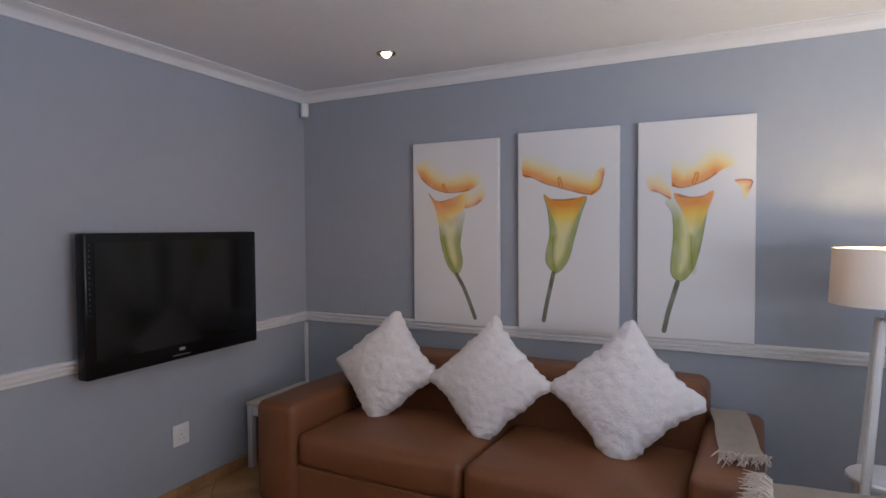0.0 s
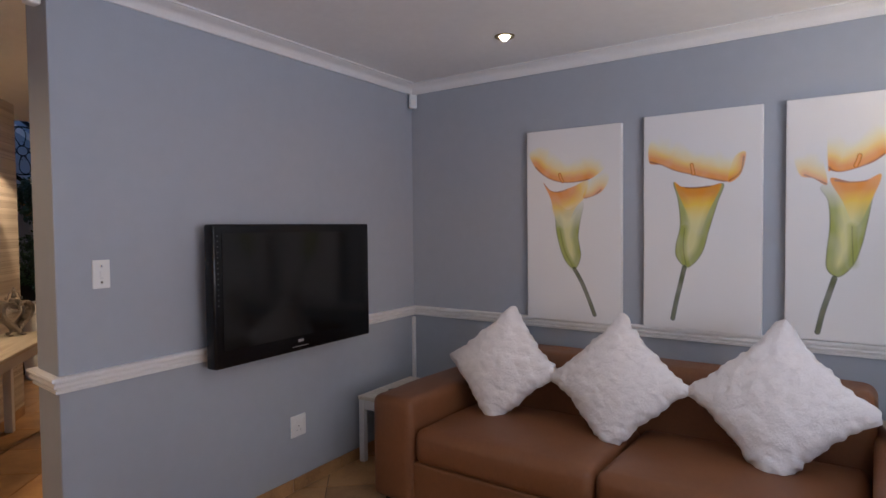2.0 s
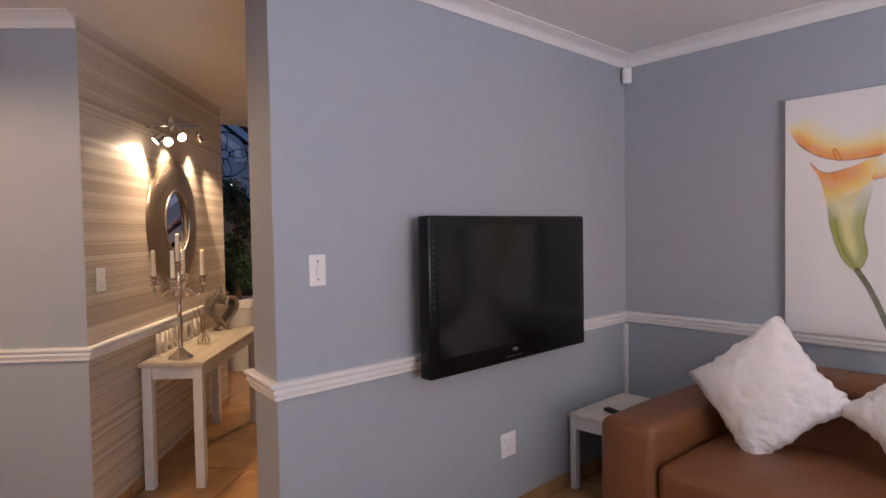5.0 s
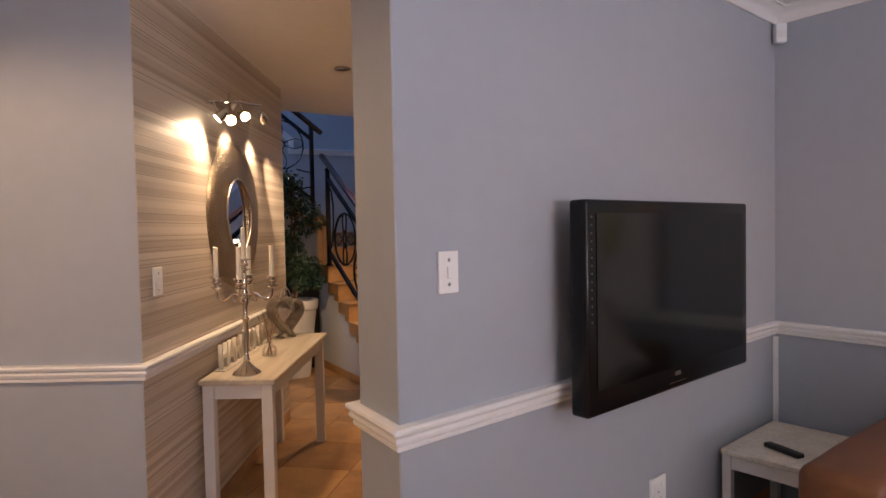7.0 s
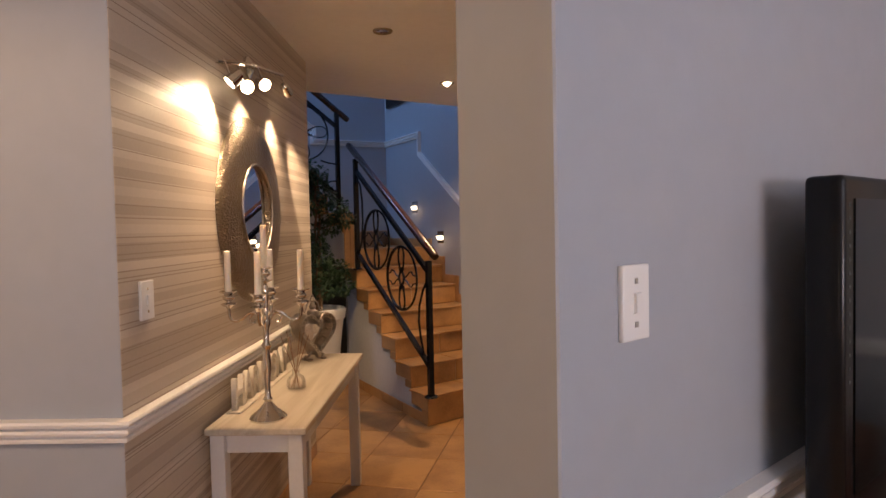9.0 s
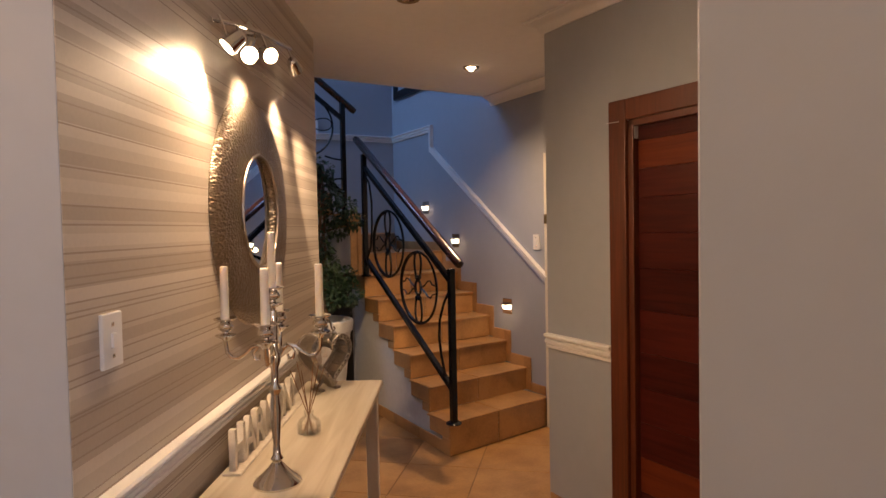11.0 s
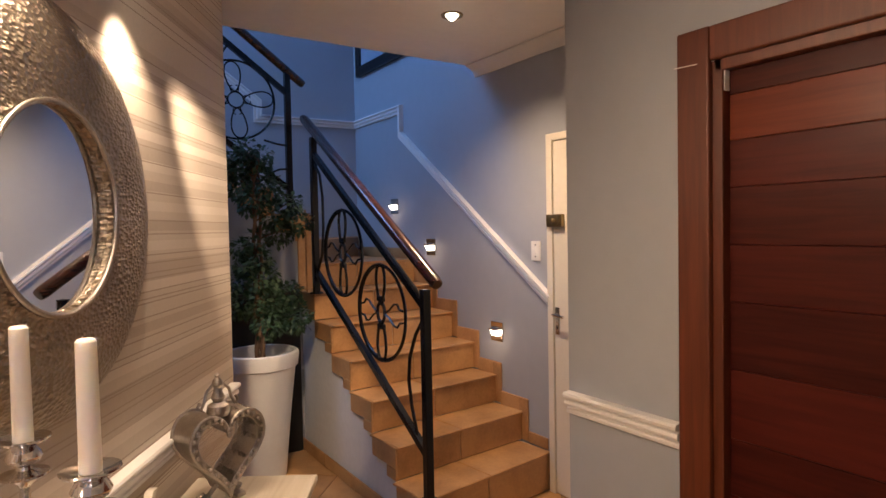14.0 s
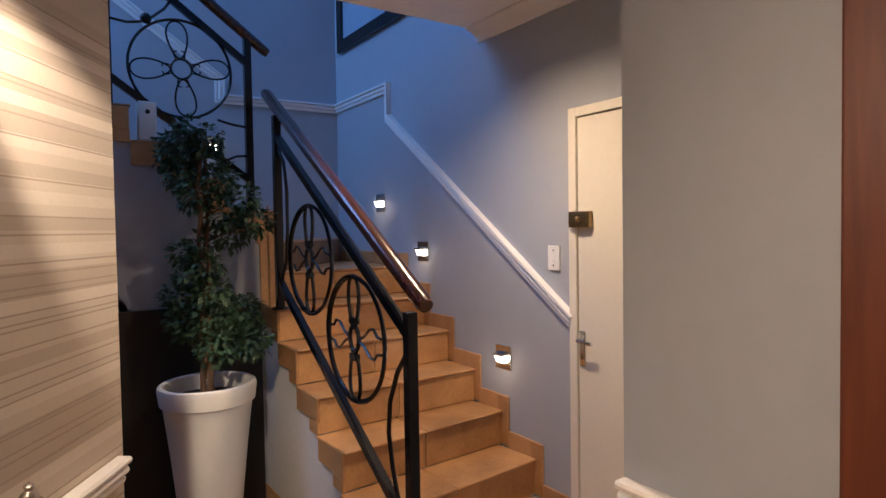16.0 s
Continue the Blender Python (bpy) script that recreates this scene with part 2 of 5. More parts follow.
def wood_material(name, dark, light, rough=0.4, along="Y", scale=1.0, per_piece=0.5, coat=0.2):
    """Wood with grain along one axis, each piece in its own tone."""
    mat = bpy.data.materials.new(name)
    mat.use_nodes = True
    nt, b = nodes_of(mat)
    tc, mp = nt.nodes.new("ShaderNodeTexCoord"), nt.nodes.new("ShaderNodeMapping")
    mp.inputs["Scale"].default_value = [(1.5 if a == along else 22) * scale for a in "XYZ"]
    no, info = nt.nodes.new("ShaderNodeTexNoise"), nt.nodes.new("ShaderNodeObjectInfo")
    no.inputs["Scale"].default_value, no.inputs["Detail"].default_value, no.inputs["Distortion"].default_value = 2.0, 6, 0.6
    comb = nt.nodes.new("ShaderNodeMath")
    comb.operation = "MULTIPLY_ADD"
    comb.inputs[1].default_value, comb.inputs[2].default_value = per_piece, 0.0
    add = nt.nodes.new("ShaderNodeMath")
    add.inputs[1].default_value = 0
    ramp = nt.nodes.new("ShaderNodeValToRGB")
    ramp.color_ramp.elements[0].position, ramp.color_ramp.elements[0].color = 0.25, (*dark, 1)
    ramp.color_ramp.elements[1].position, ramp.color_ramp.elements[1].color = 1.1 if per_piece < 0.2 else 1.0, (*light, 1)
    bp = nt.nodes.new("ShaderNodeBump")
    bp.inputs["Strength"].default_value, bp.inputs["Distance"].default_value = 0.2, 0.002
    nt.links.new(tc.outputs["Object"], mp.inputs[0])
    nt.links.new(mp.outputs[0], no.inputs["Vector"])
    nt.links.new(info.outputs["Random"], comb.inputs[0])
    nt.links.new(no.outputs[0], add.inputs[0])
    nt.links.new(comb.outputs[0], add.inputs[1])
    nt.links.new(add.outputs[0], ramp.inputs[0])
    nt.links.new(ramp.outputs[0], b.inputs["Base Color"])
    nt.links.new(no.outputs[0], bp.inputs["Height"])
    nt.links.new(bp.outputs[0], b.inputs["Normal"])
    b.inputs["Roughness"].default_value, b.inputs["Coat Weight"].default_value, b.inputs["Coat Roughness"].default_value = rough, coat, 0.25
    return mat


M_DOORWOOD = wood_material("dark_mahogany", (0.022, 0.0036, 0.0026), (0.084, 0.0128, 0.0082), 0.45, "Y", 1.0, 0.35, 0.05)
M_DOORLIGHT = wood_material("red_mahogany", (0.094, 0.017, 0.007), (0.195, 0.039, 0.013), 0.42, "Y", 1.0, 0.1, 0.04)
for one in (M_DOORWOOD, M_DOORLIGHT):
    one.node_tree.nodes["Principled BSDF"].inputs["Specular IOR Level"].default_value = 0.12
M_FRAMEWOOD = wood_material("mahogany_frame", (0.068, 0.0150, 0.0052), (0.172, 0.040, 0.0135), 0.42, "Z", 1.0, 0.1, 0.04)
M_TABLETOP = wood_material("whitewashed_tabletop", (0.46, 0.39, 0.29), (0.78, 0.73, 0.63), 0.4, "Y", 0.55, 0.05, 0.05)
M_RAILWOOD = wood_material("varnished_handrail", (0.018, 0.006, 0.004), (0.095, 0.026, 0.012), 0.22, "Y", 1.0, 0.1, 0.6)


def tile_material(name, dark, light):
    """Glazed terracotta: cloudy tone, each tile a little apart."""
    mat = bpy.data.materials.new(name)
    mat.use_nodes = True
    nt, b = nodes_of(mat)
    tc, info = nt.nodes.new("ShaderNodeTexCoord"), nt.nodes.new("ShaderNodeObjectInfo")
    geo = nt.nodes.new("ShaderNodeNewGeometry")
    n1, n2 = nt.nodes.new("ShaderNodeTexNoise"), nt.nodes.new("ShaderNodeTexNoise")
    n1.inputs["Scale"].default_value, n1.inputs["Detail"].default_value = 5, 5
    n2.inputs["Scale"].default_value, n2.inputs["Detail"].default_value = 60, 4
    a1, a2, a3 = (nt.nodes.new("ShaderNodeMath") for _ in range(3))
    a1.operation = a2.operation = "MULTIPLY_ADD"
    a1.inputs[1].default_value = 0.30
    a2.inputs[1].default_value = 0.35
    ramp = nt.nodes.new("ShaderNodeValToRGB")
    ramp.color_ramp.elements[0].position, ramp.color_ramp.elements[0].color = 0.35, (*dark, 1)
    ramp.color_ramp.elements[1].position, ramp.color_ramp.elements[1].color = 1.15, (*light, 1)
    bp = nt.nodes.new("ShaderNodeBump")
    bp.inputs["Strength"].default_value, bp.inputs["Distance"].default_value = 0.25, 0.002
    for n in (n1, n2):
        nt.links.new(geo.outputs["Position"], n.inputs["Vector"])
    nt.links.new(info.outputs["Random"], a1.inputs[0])
    nt.links.new(n1.outputs[0], a1.inputs[2])
    nt.links.new(n2.outputs[0], a2.inputs[0])
    nt.links.new(a1.outputs[0], a2.inputs[2])
    nt.links.new(a2.outputs[0], ramp.inputs[0])
    nt.links.new(ramp.outputs[0], b.inputs["Base Color"])
    nt.links.new(n1.outputs[0], bp.inputs["Height"])
    nt.links.new(bp.outputs[0], b.inputs["Normal"])
    b.inputs["Roughness"].default_value = 0.32
    return mat


M_TILE = tile_material("terracotta_tile", (0.19, 0.085, 0.030), (0.52, 0.295, 0.125))


def wallpaper_material():
    """Printed paper with level stripes of uneven width and thin dark lines."""
    mat = bpy.data.materials.new("striped_wallpaper")
    mat.use_nodes = True
    nt, b = nodes_of(mat)
    tc, sep = nt.nodes.new("ShaderNodeTexCoord"), nt.nodes.new("ShaderNodeSeparateXYZ")
    nt.links.new(tc.outputs["Object"], sep.inputs[0])

    def stripes(per_metre, offset):
        mul, fl, wn1 = nt.nodes.new("ShaderNodeMath"), nt.nodes.new("ShaderNodeMath"), nt.nodes.new("ShaderNodeTexWhiteNoise")
        mul.operation, fl.operation, wn1.noise_dimensions = "MULTIPLY_ADD", "FLOOR", "1D"
        mul.inputs[1].default_value, mul.inputs[2].default_value = per_metre, offset
        nt.links.new(sep.outputs[2], mul.inputs[0])
        nt.links.new(mul.outputs[0], fl.inputs[0])
        nt.links.new(fl.outputs[0], wn1.inputs["W"])
        return wn1.outputs["Value"]

    band = nt.nodes.new("ShaderNodeValToRGB")
    band.color_ramp.interpolation = "CONSTANT"
    band.color_ramp.elements[0].color, band.color_ramp.elements[0].position = (0.46, 0.385, 0.31, 1), 0.0
    e = band.color_ramp.elements[1]
    e.color, e.position = (0.55, 0.475, 0.39, 1), 0.24
    e = band.color_ramp.elements.new(0.62)
    e.color = (0.62, 0.545, 0.46, 1)
    nt.links.new(stripes(36, 0.3), band.inputs[0])
    line = nt.nodes.new("ShaderNodeMath")
    line.operation = "LESS_THAN"
    line.inputs[1].default_value = 0.10
    nt.links.new(stripes(260, 0.7), line.inputs[0])
    mix = nt.nodes.new("ShaderNodeMix")
    mix.data_type = "RGBA"
    mix.inputs[7].default_value = (0.37, 0.30, 0.235, 1)
    nt.links.new(line.outputs[0], mix.inputs[0])
    nt.links.new(band.outputs[0], mix.inputs[6])
    no, mx2 = nt.nodes.new("ShaderNodeTexNoise"), nt.nodes.new("ShaderNodeMix")
    no.inputs["Scale"].default_value, no.inputs["Detail"].default_value = 90, 3
    mx2.data_type, mx2.blend_type = "RGBA", "MULTIPLY"
    mx2.inputs[0].default_value = 0.12
    nt.links.new(tc.outputs["Object"], no.inputs["Vector"])
    nt.links.new(mix.outputs[2], mx2.inputs[6])
    nt.links.new(no.outputs[0], mx2.inputs[7])
    nt.links.new(mx2.outputs[2], b.inputs["Base Color"])
    bp = nt.nodes.new("ShaderNodeBump")
    bp.inputs["Strength"].default_value, bp.inputs["Distance"].default_value = 0.5, 0.002
    bp.invert = True
    nt.links.new(line.outputs[0], bp.inputs["Height"])
    nt.links.new(bp.outputs[0], b.inputs["Normal"])
    b.inputs["Roughness"].default_value = 0.5
    return mat


M_STRIPE = wallpaper_material()


def hammered_material():
    mat = material("hammered_metal", (0.33, 0.27, 0.205), 0.34, 1.0, vary=0.2, scale=9)
    nt, b = nodes_of(mat)
    tc, vo, bp = nt.nodes.new("ShaderNodeTexCoord"), nt.nodes.new("ShaderNodeTexVoronoi"), nt.nodes.new("ShaderNodeBump")
    mp = nt.nodes.new("ShaderNodeMapping")
    mp.inputs["Scale"].default_value = (1, 1, 1.7)
    vo.feature, vo.inputs["Scale"].default_value = "F1", 70
    bp.inputs["Strength"].default_value, bp.inputs["Distance"].default_value = 1.0, 0.006
    nt.links.new(tc.outputs["Object"], mp.inputs[0])
    nt.links.new(mp.outputs[0], vo.inputs["Vector"])
    nt.links.new(vo.outputs[0], bp.inputs["Height"])
    nt.links.new(bp.outputs[0], b.inputs["Normal"])
    return mat


M_HAMMER = hammered_material()
M_HAMMERPLAIN = material("brushed_pewter_frame", (0.26, 0.21, 0.165), 0.40, 1.0, vary=0.15, scale=12, bump=0.2, bump_scale=90)


M_WATERCOLOUR = material("watercolour_on_canvas", (0.80, 0.78, 0.76), 0.8, vary=0.0, bump=0.3, bump_scale=600)
nt, b = nodes_of(M_WATERCOLOUR)
pigment = nt.nodes.new("ShaderNodeVertexColor")
pigment.layer_name = "paint"
nt.links.new(pigment.outputs["Color"], b.inputs["Base Color"])
M_LEAF = material("green_leaf", (0.042, 0.088, 0.042), 0.5, vary=0.45, scale=10)


# ---- structure ----
CEIL = 2.60
RAILP = [(0.000, 0.889), (0.015, 0.889), (0.018, 0.895), (0.018, 0.902), (0.011, 0.906), (0.011, 0.910), (0.026, 0.914), (0.029, 0.921), (0.026, 0.929), (0.017, 0.933), (0.017, 0.937), (0.035, 0.941), (0.037, 0.949), (0.033, 0.956), (0.000, 0.957)]
CORNP = [(0.0, CEIL - 0.068), (0.012, CEIL - 0.068), (0.016, CEIL - 0.060), (0.024, CEIL - 0.040), (0.042, CEIL - 0.024), (0.068, CEIL - 0.015), (0.074, CEIL - 0.010), (0.088, CEIL - 0.009), (0.088, CEIL - 0.001), (0.0, CEIL - 0.001)]


def rails(name, path, flip=1, prof=RAILP, label="white moulded chair rail", mat=None):
    """A level moulding along wall lines, to the left of the path (flip -1: to its right)."""
    bm = sweep(blank(), [(p[0], p[1]) for p in path], [(s * flip, o) for s, o in prof], lambda p, q, o: (p, q, o))
    return structure(name, bm, mat or M_TRIM, label, category="trim", smooth=True)


# floor slab under the tiles, one sheet for the whole place
structure("floor", boxed(-2.0, 4.3, -1.5, 10.0, -0.2, -0.004), M_GROUT, "terracotta tiled floor with dark joints")

# ceilings
bm = blank()
prism(bm, [(-2.0, -1.5), (4.6, -1.5), (4.6, 7.68), (-2.0, 7.68)], lambda p, q, o: (p, q, o), CEIL, CEIL + 0.22)
structure("ceiling", bm, M_CEIL, "white textured plaster ceiling")
structure("ceiling_upstairs", boxed(-0.2, 4.4, 7.4, 9.9, 5.2, 5.4), M_CEIL, "white ceiling above the stairwell")

# television wall: free end towards the hall
TV_END, TV_THICK = -2.52, 0.258
TV_BACK = -2.481
bm = prism(blank(), [(TV_END, 0.0), (0.35, 0.0), (0.35, TV_THICK), (TV_BACK, TV_THICK)], lambda p, q, o: (p, q, o), 0, CEIL)
bmesh.ops.bevel(bm, geom=[e for e in bm.edges if abs(e.verts[0].co.z - e.verts[1].co.z) > 1], offset=0.004, segments=1, affect="EDGES")
structure("wall_television", bm, M_WALL, "blue-grey painted wall with a free end", ROOM_T, smooth=True)
# picture wall
structure("wall_picture", boxed(0.0, 0.25, -6.0, 0.02, 0, CEIL), M_WALL, "blue-grey painted wall behind the sofa", ROOM_P)
# walls behind the walk, each with a window opening; the west one is added
bm = blank()
box(bm, -2.0, 0.2, -1.4, -1.2, 0, CEIL)
box(bm, 2.4, 4.6, -1.4, -1.2, 0, CEIL)
box(bm, 0.2, 2.4, -1.4, -1.2, 0, 0.8)
box(bm, 0.2, 2.4, -1.4, -1.2, 2.3, CEIL)
structure("wall_south", bm, M_WALL, "blue-grey wall with a wide window")
bm = blank()
box(bm, -2.0, -1.8, -1.2, 0.6, 0, CEIL)
box(bm, -2.0, -1.8, 2.6, 7.9, 0, CEIL)
box(bm, -2.0, -1.8, 0.6, 2.6, 0, 0.8)
box(bm, -2.0, -1.8, 0.6, 2.6, 2.2, CEIL)
structure("wall_west", bm, M_WALL, "blue-grey wall with an added window, out of view")
# papered wall and the plain wall round its corner
bm = blank()
box(bm, -0.22, -0.07, 0.03, 2.31, 0, CEIL)
structure("wall_papered", bm, M_STRIPE, "beige striped wallpaper on a passage wall", HALL_W)
structure("wall_return", boxed(-3.3, -0.072, 0.028, 0.16, 0, CEIL), M_WALL, "warm grey wall end beside the papered passage", HALL_W)
# hall wall with the wooden door
DX = 3.065
bm = prism(blank(), [(3.95, 0), (4.28, 0), (4.28, 2.04), (5.50, 2.04), (5.50, 0), (6.01, 0), (6.01, CEIL), (3.95, CEIL)], lambda p, q, o: (o, p, q), DX, DX + 0.2)
structure("wall_door", bm, M_WALL, "grey hall wall round the wooden door")
# added backing, hidden by the door: keeps sky light out of the board gaps
structure("wall_behind_door", boxed(DX + 0.21, DX + 0.3, 4.0, 5.85, 0, CEIL), M_WALL, "added unseen wall that stops outside light in the door gaps")
structure("wall_pier", boxed(DX + 0.2, 4.13, 5.86, 6.01, 0, CEIL), M_WALL, "grey return wall beside the stairs")
# stair walls
SX, FY = 3.926, 9.53
bm = prism(blank(), [(6.01, 0), (6.20, 0), (6.20, 2.03), (6.98, 2.03), (6.98, 0), (FY + 0.2, 0), (FY + 0.2, 5.2), (6.01, 5.2)], lambda p, q, o: (o, p, q), SX, SX + 0.2)
structure("wall_stairs", bm, M_WALL, "blue-grey wall along the stairs")
structure("wall_far", boxed(0.3, SX, FY, FY + 0.2, 0, 5.2), M_WALL, "blue-grey wall behind the upper flight")
bm = blank()
box(bm, 0.4, 0.6, 7.68, 8.2, 0, 5.2)
box(bm, 0.4, 0.6, 9.5, 9.74, 0, 5.2)
box(bm, 0.4, 0.6, 8.2, 9.5, 0, 3.3)
box(bm, 0.4, 0.6, 8.2, 9.5, 4.9, 5.2)
structure("wall_stair_west", bm, M_WALL, "wall with the upstairs window")
structure("wall_upstairs", boxed(0.4, SX, 7.48, 7.68, CEIL + 0.22, 5.2), M_WALL, "upstairs wall above the hall ceiling")
structure("wall_hall_back", boxed(-1.8, 0.4, 7.70, 7.85, 0, CEIL), M_WALL, "plain wall closing the space behind the papered wall")


def window(name, m, w, h):
    """A white window: frame bars and two panes. Local x across, z up, y through the wall."""
    win = tagged(thing(name, "white framed window with clear panes, out of view", "window", m), kind="structure")
    for x0, x1, z0, z1 in ((0, w, 0, 0.06), (0, w, h - 0.06, h), (0, 0.06, 0.06, h - 0.06), (w - 0.06, w, 0.06, h - 0.06), (w / 2 - 0.03, w / 2 + 0.03, 0.06, h - 0.06)):
        part("window_frame", boxed(x0, x1, 0.05, 0.11, z0, z1, 0.006), M_WHITEWOOD, win)
    for x0 in (0.06, w / 2 + 0.03):
        p = part("pane", boxed(x0, x0 + w / 2 - 0.09, 0.077, 0.083, 0.06, h - 0.06), M_GLASS, win)
        p.visible_shadow = False
    return win


window("window_1", pose(0.2, -1.4, 0.8), 2.2, 1.5)
# added window, out of view, round the west fill light
window("window_2_added", pose(-1.8, 0.6, 0.8, 0, 0, 90), 2.0, 1.4)
window("window_3", pose(0.6, 8.2, 3.3, 0, 0, 90), 1.3, 1.6)

# chair rails
T0, P0 = at(ROOM_T, 0, 0), at(ROOM_P, 0, -5.0)
TE, TB = at(ROOM_T, TV_END, 0), at(ROOM_T, TV_BACK, TV_THICK)
TBB = at(ROOM_T, -0.86, TV_THICK)
rails("trim_rail_room", [P0, T0, TE, TB, TBB], 1)
WB = at(HALL_W, -0.07, 0.028)
WC = at(HALL_W, -3.0, 0.028)
rails("trim_rail_papered", [at(HALL_W, -0.07, 2.285), WB, WC], 1)
rails("trim_rail_door_wall", [(DX, 5.545), (DX, 6.008)], 1, [(s, 0.944 - (0.957 - o) * 1.15) for s, o in RAILP])
# cornices
rails("trim_cornice_room", [P0, T0, TE, TB, TBB], 1, CORNP, "white coved cornice")
rails("trim_cornice_return", [WB, WC], 1, CORNP, "white coved cornice")
rails("trim_cornice_hall", [(DX, 4.2), (DX, 6.01), (SX, 6.01)], 1, CORNP, "white coved cornice")
rails("trim_cornice_stairs", [(SX, 6.01), (SX, 7.68)], 1, CORNP, "white coved cornice")
# corner strip below the rail
structure("trim_corner_cable", boxed(-0.034, -0.004, -0.020, 0.0, 0, 0.874, 0.003), M_TRIM, "white cable cover in the room's corner", ROOM_T, "trim")

# stair rails: rising along the wall, level round the landing, rising again
SP = [(-0.032, 0.0), (-0.032, 0.016), (-0.020, 0.020), (-0.014, 0.012), (-0.010, 0.012), (-0.006, 0.028), (0.008, 0.028), (0.012, 0.018), (0.016, 0.018), (0.020, 0.038), (0.032, 0.036), (0.034, 0.0)]
bm = sweep(blank(), [(7.0, 1.112), (8.685, 2.292), (8.685, 2.493), (FY, 2.493)], SP, lambda p, q, o: (SX - o, p, q))
structure("trim_rail_stairs", bm, M_TRIM, "white moulded rail rising along the stairs", category="trim", smooth=True)
bm = sweep(blank(), [(SX, 2.493), (3.03, 2.485), (3.03, 2.62), (1.0, 4.05)], [(-a, b) for a, b in SP], lambda p, q, o: (p, FY - o, q))
structure("trim_rail_far", bm, M_TRIM, "white moulded rail rising behind the upper flight", category="trim", smooth=True)


# ---- the stairs ----
RISE, GO, Y1, LX = 0.179, 0.268, 6.90, 2.99
G2, X9, SY2 = 0.245, 3.07, 8.52


def tread_y(k):
    return Y1 + GO * (k - 1)


def zk(k):
    """Height of the k-th tread; the first step is the tallest."""
    return 0.2275 + RISE * (k - 1)


stairs = tagged(thing("staircase", "terracotta tiled staircase turning left at a landing", "stairs"), kind="structure")
# masonry body of the lower flight and the upper flight
SKEW = (0, 0.112, 0.086, 0.070, 0.036, 0.020, 0.006, 0.0)  # how far each step runs back at the wall
body = blank()
for k in range(1, 7):
    y = tread_y(k) + 0.02
    prism(body, [(LX + 0.012, y), (SX - 0.002, y + SKEW[k]), (SX - 0.002, FY - 0.002), (LX + 0.012, FY - 0.002)], lambda p, q, o: (p, q, o), zk(k - 1) - 0.012 if k > 1 else 0.0, zk(k) - 0.012)
part("flight_body", body, M_PLASTER, stairs, "rough white plaster side of the stairs")
prof = [(LX + 0.10, 0.0), (LX + 0.10, zk(9) - 0.012)]
for k in range(9, 20):
    x = X9 - G2 * (k - 8)
    prof += [(x - 0.02, zk(k) - 0.012), (x - 0.02, zk(k + 1) - 0.012)]
prof += [(0.62, zk(20) - 0.012), (0.62, 0.0)]
part("upper_flight_body", prism(blank(), prof, lambda p, q, o: (p, o, q), SY2 + 0.012, FY - 0.002), M_WALL, stairs, "grey painted side of the upper flight")
part("winder_core", prism(blank(), [(LX + 0.11, SY2 + 0.01), (SX - 0.002, FY - 0.004), (LX + 0.11, FY - 0.004)], lambda p, q, o: (p, q, o), zk(7) - 0.01, zk(8) - 0.012), M_GROUT, stairs)

tile_cache = {}


def tile_mesh(sx, sy, sz, bev=0.004):
    key = (round(sx, 3), round(sy, 3), round(sz, 3))
    if key not in tile_cache:
        tile_cache[key] = mesh_of("tile", boxed(0, sx, 0, sy, 0, sz, bev, 1), M_TILE)
    return tile_cache[key]


def lay(name, sx, sy, sz, m, parent):
    ob = new(name, tile_mesh(sx, sy, sz))
    ob.parent, ob.matrix_basis = parent, m
    return ob


JX = LX + 0.435
for k in range(1, 7):
    z = zk(k)
    turned = pose(LX, tread_y(k), 0, 0, 0, math.degrees(math.atan2(SKEW[k], SX - LX)))
    for x0, x1 in ((0, JX - LX), (JX - LX + 0.004, (SX - LX - 0.004) / math.cos(math.atan2(SKEW[k], SX - LX)))):
        lay("tread_tile", x1 - x0, GO + 0.014, 0.012, turned @ pose(x0, -0.008, z - 0.012), stairs)
        lay("riser_tile", x1 - x0, 0.012, (RISE if k > 1 else z) - 0.016, turned @ pose(x0, 0.006, (z - RISE if k > 1 else 0) + 0.002), stairs)
# landing with one winding step across its corner
z = zk(7)
for x0, x1 in ((LX + 0.10, JX), (JX + 0.004, SX - 0.004)):
    lay("riser_tile", x1 - x0, 0.012, RISE - 0.016, pose(x0, tread_y(7) + 0.006, z - RISE + 0.002), stairs)
    lay("landing_tile", x1 - x0, 0.5, 0.012, pose(x0, tread_y(7) - 0.008, z - 0.012), stairs)
    lay("landing_tile", x1 - x0, FY - tread_y(7) - 0.5, 0.012, pose(x0, tread_y(7) + 0.496, z - 0.012), stairs)
part("winder_tile", prism(blank(), [(LX + 0.10, SY2), (SX - 0.004, FY - 0.006), (LX + 0.10, FY - 0.006)], lambda p, q, o: (p, q, o), zk(8) - 0.012, zk(8)), M_TILE, stairs)
a, b = Vector((LX + 0.10, SY2)), Vector((SX - 0.004, FY - 0.006))
part("winder_riser", prism(blank(), [(a.x, a.y), (b.x, b.y), (b.x - 0.01, b.y + 0.0), (a.x - 0.01, a.y + 0.012)], lambda p, q, o: (p, q, o), zk(7), zk(8) - 0.013), M_TILE, stairs)
for k in range(9, 18):
    x, z = X9 - G2 * (k - 9), zk(k)
    lay("tread_tile", G2 + 0.012, FY - SY2 - 0.004, 0.012, pose(x - G2 - 0.004, SY2, z - 0.012), stairs)
    lay("riser_tile", 0.012, FY - SY2 - 0.004, RISE - 0.016, pose(x - 0.014, SY2, z - RISE + 0.002), stairs)
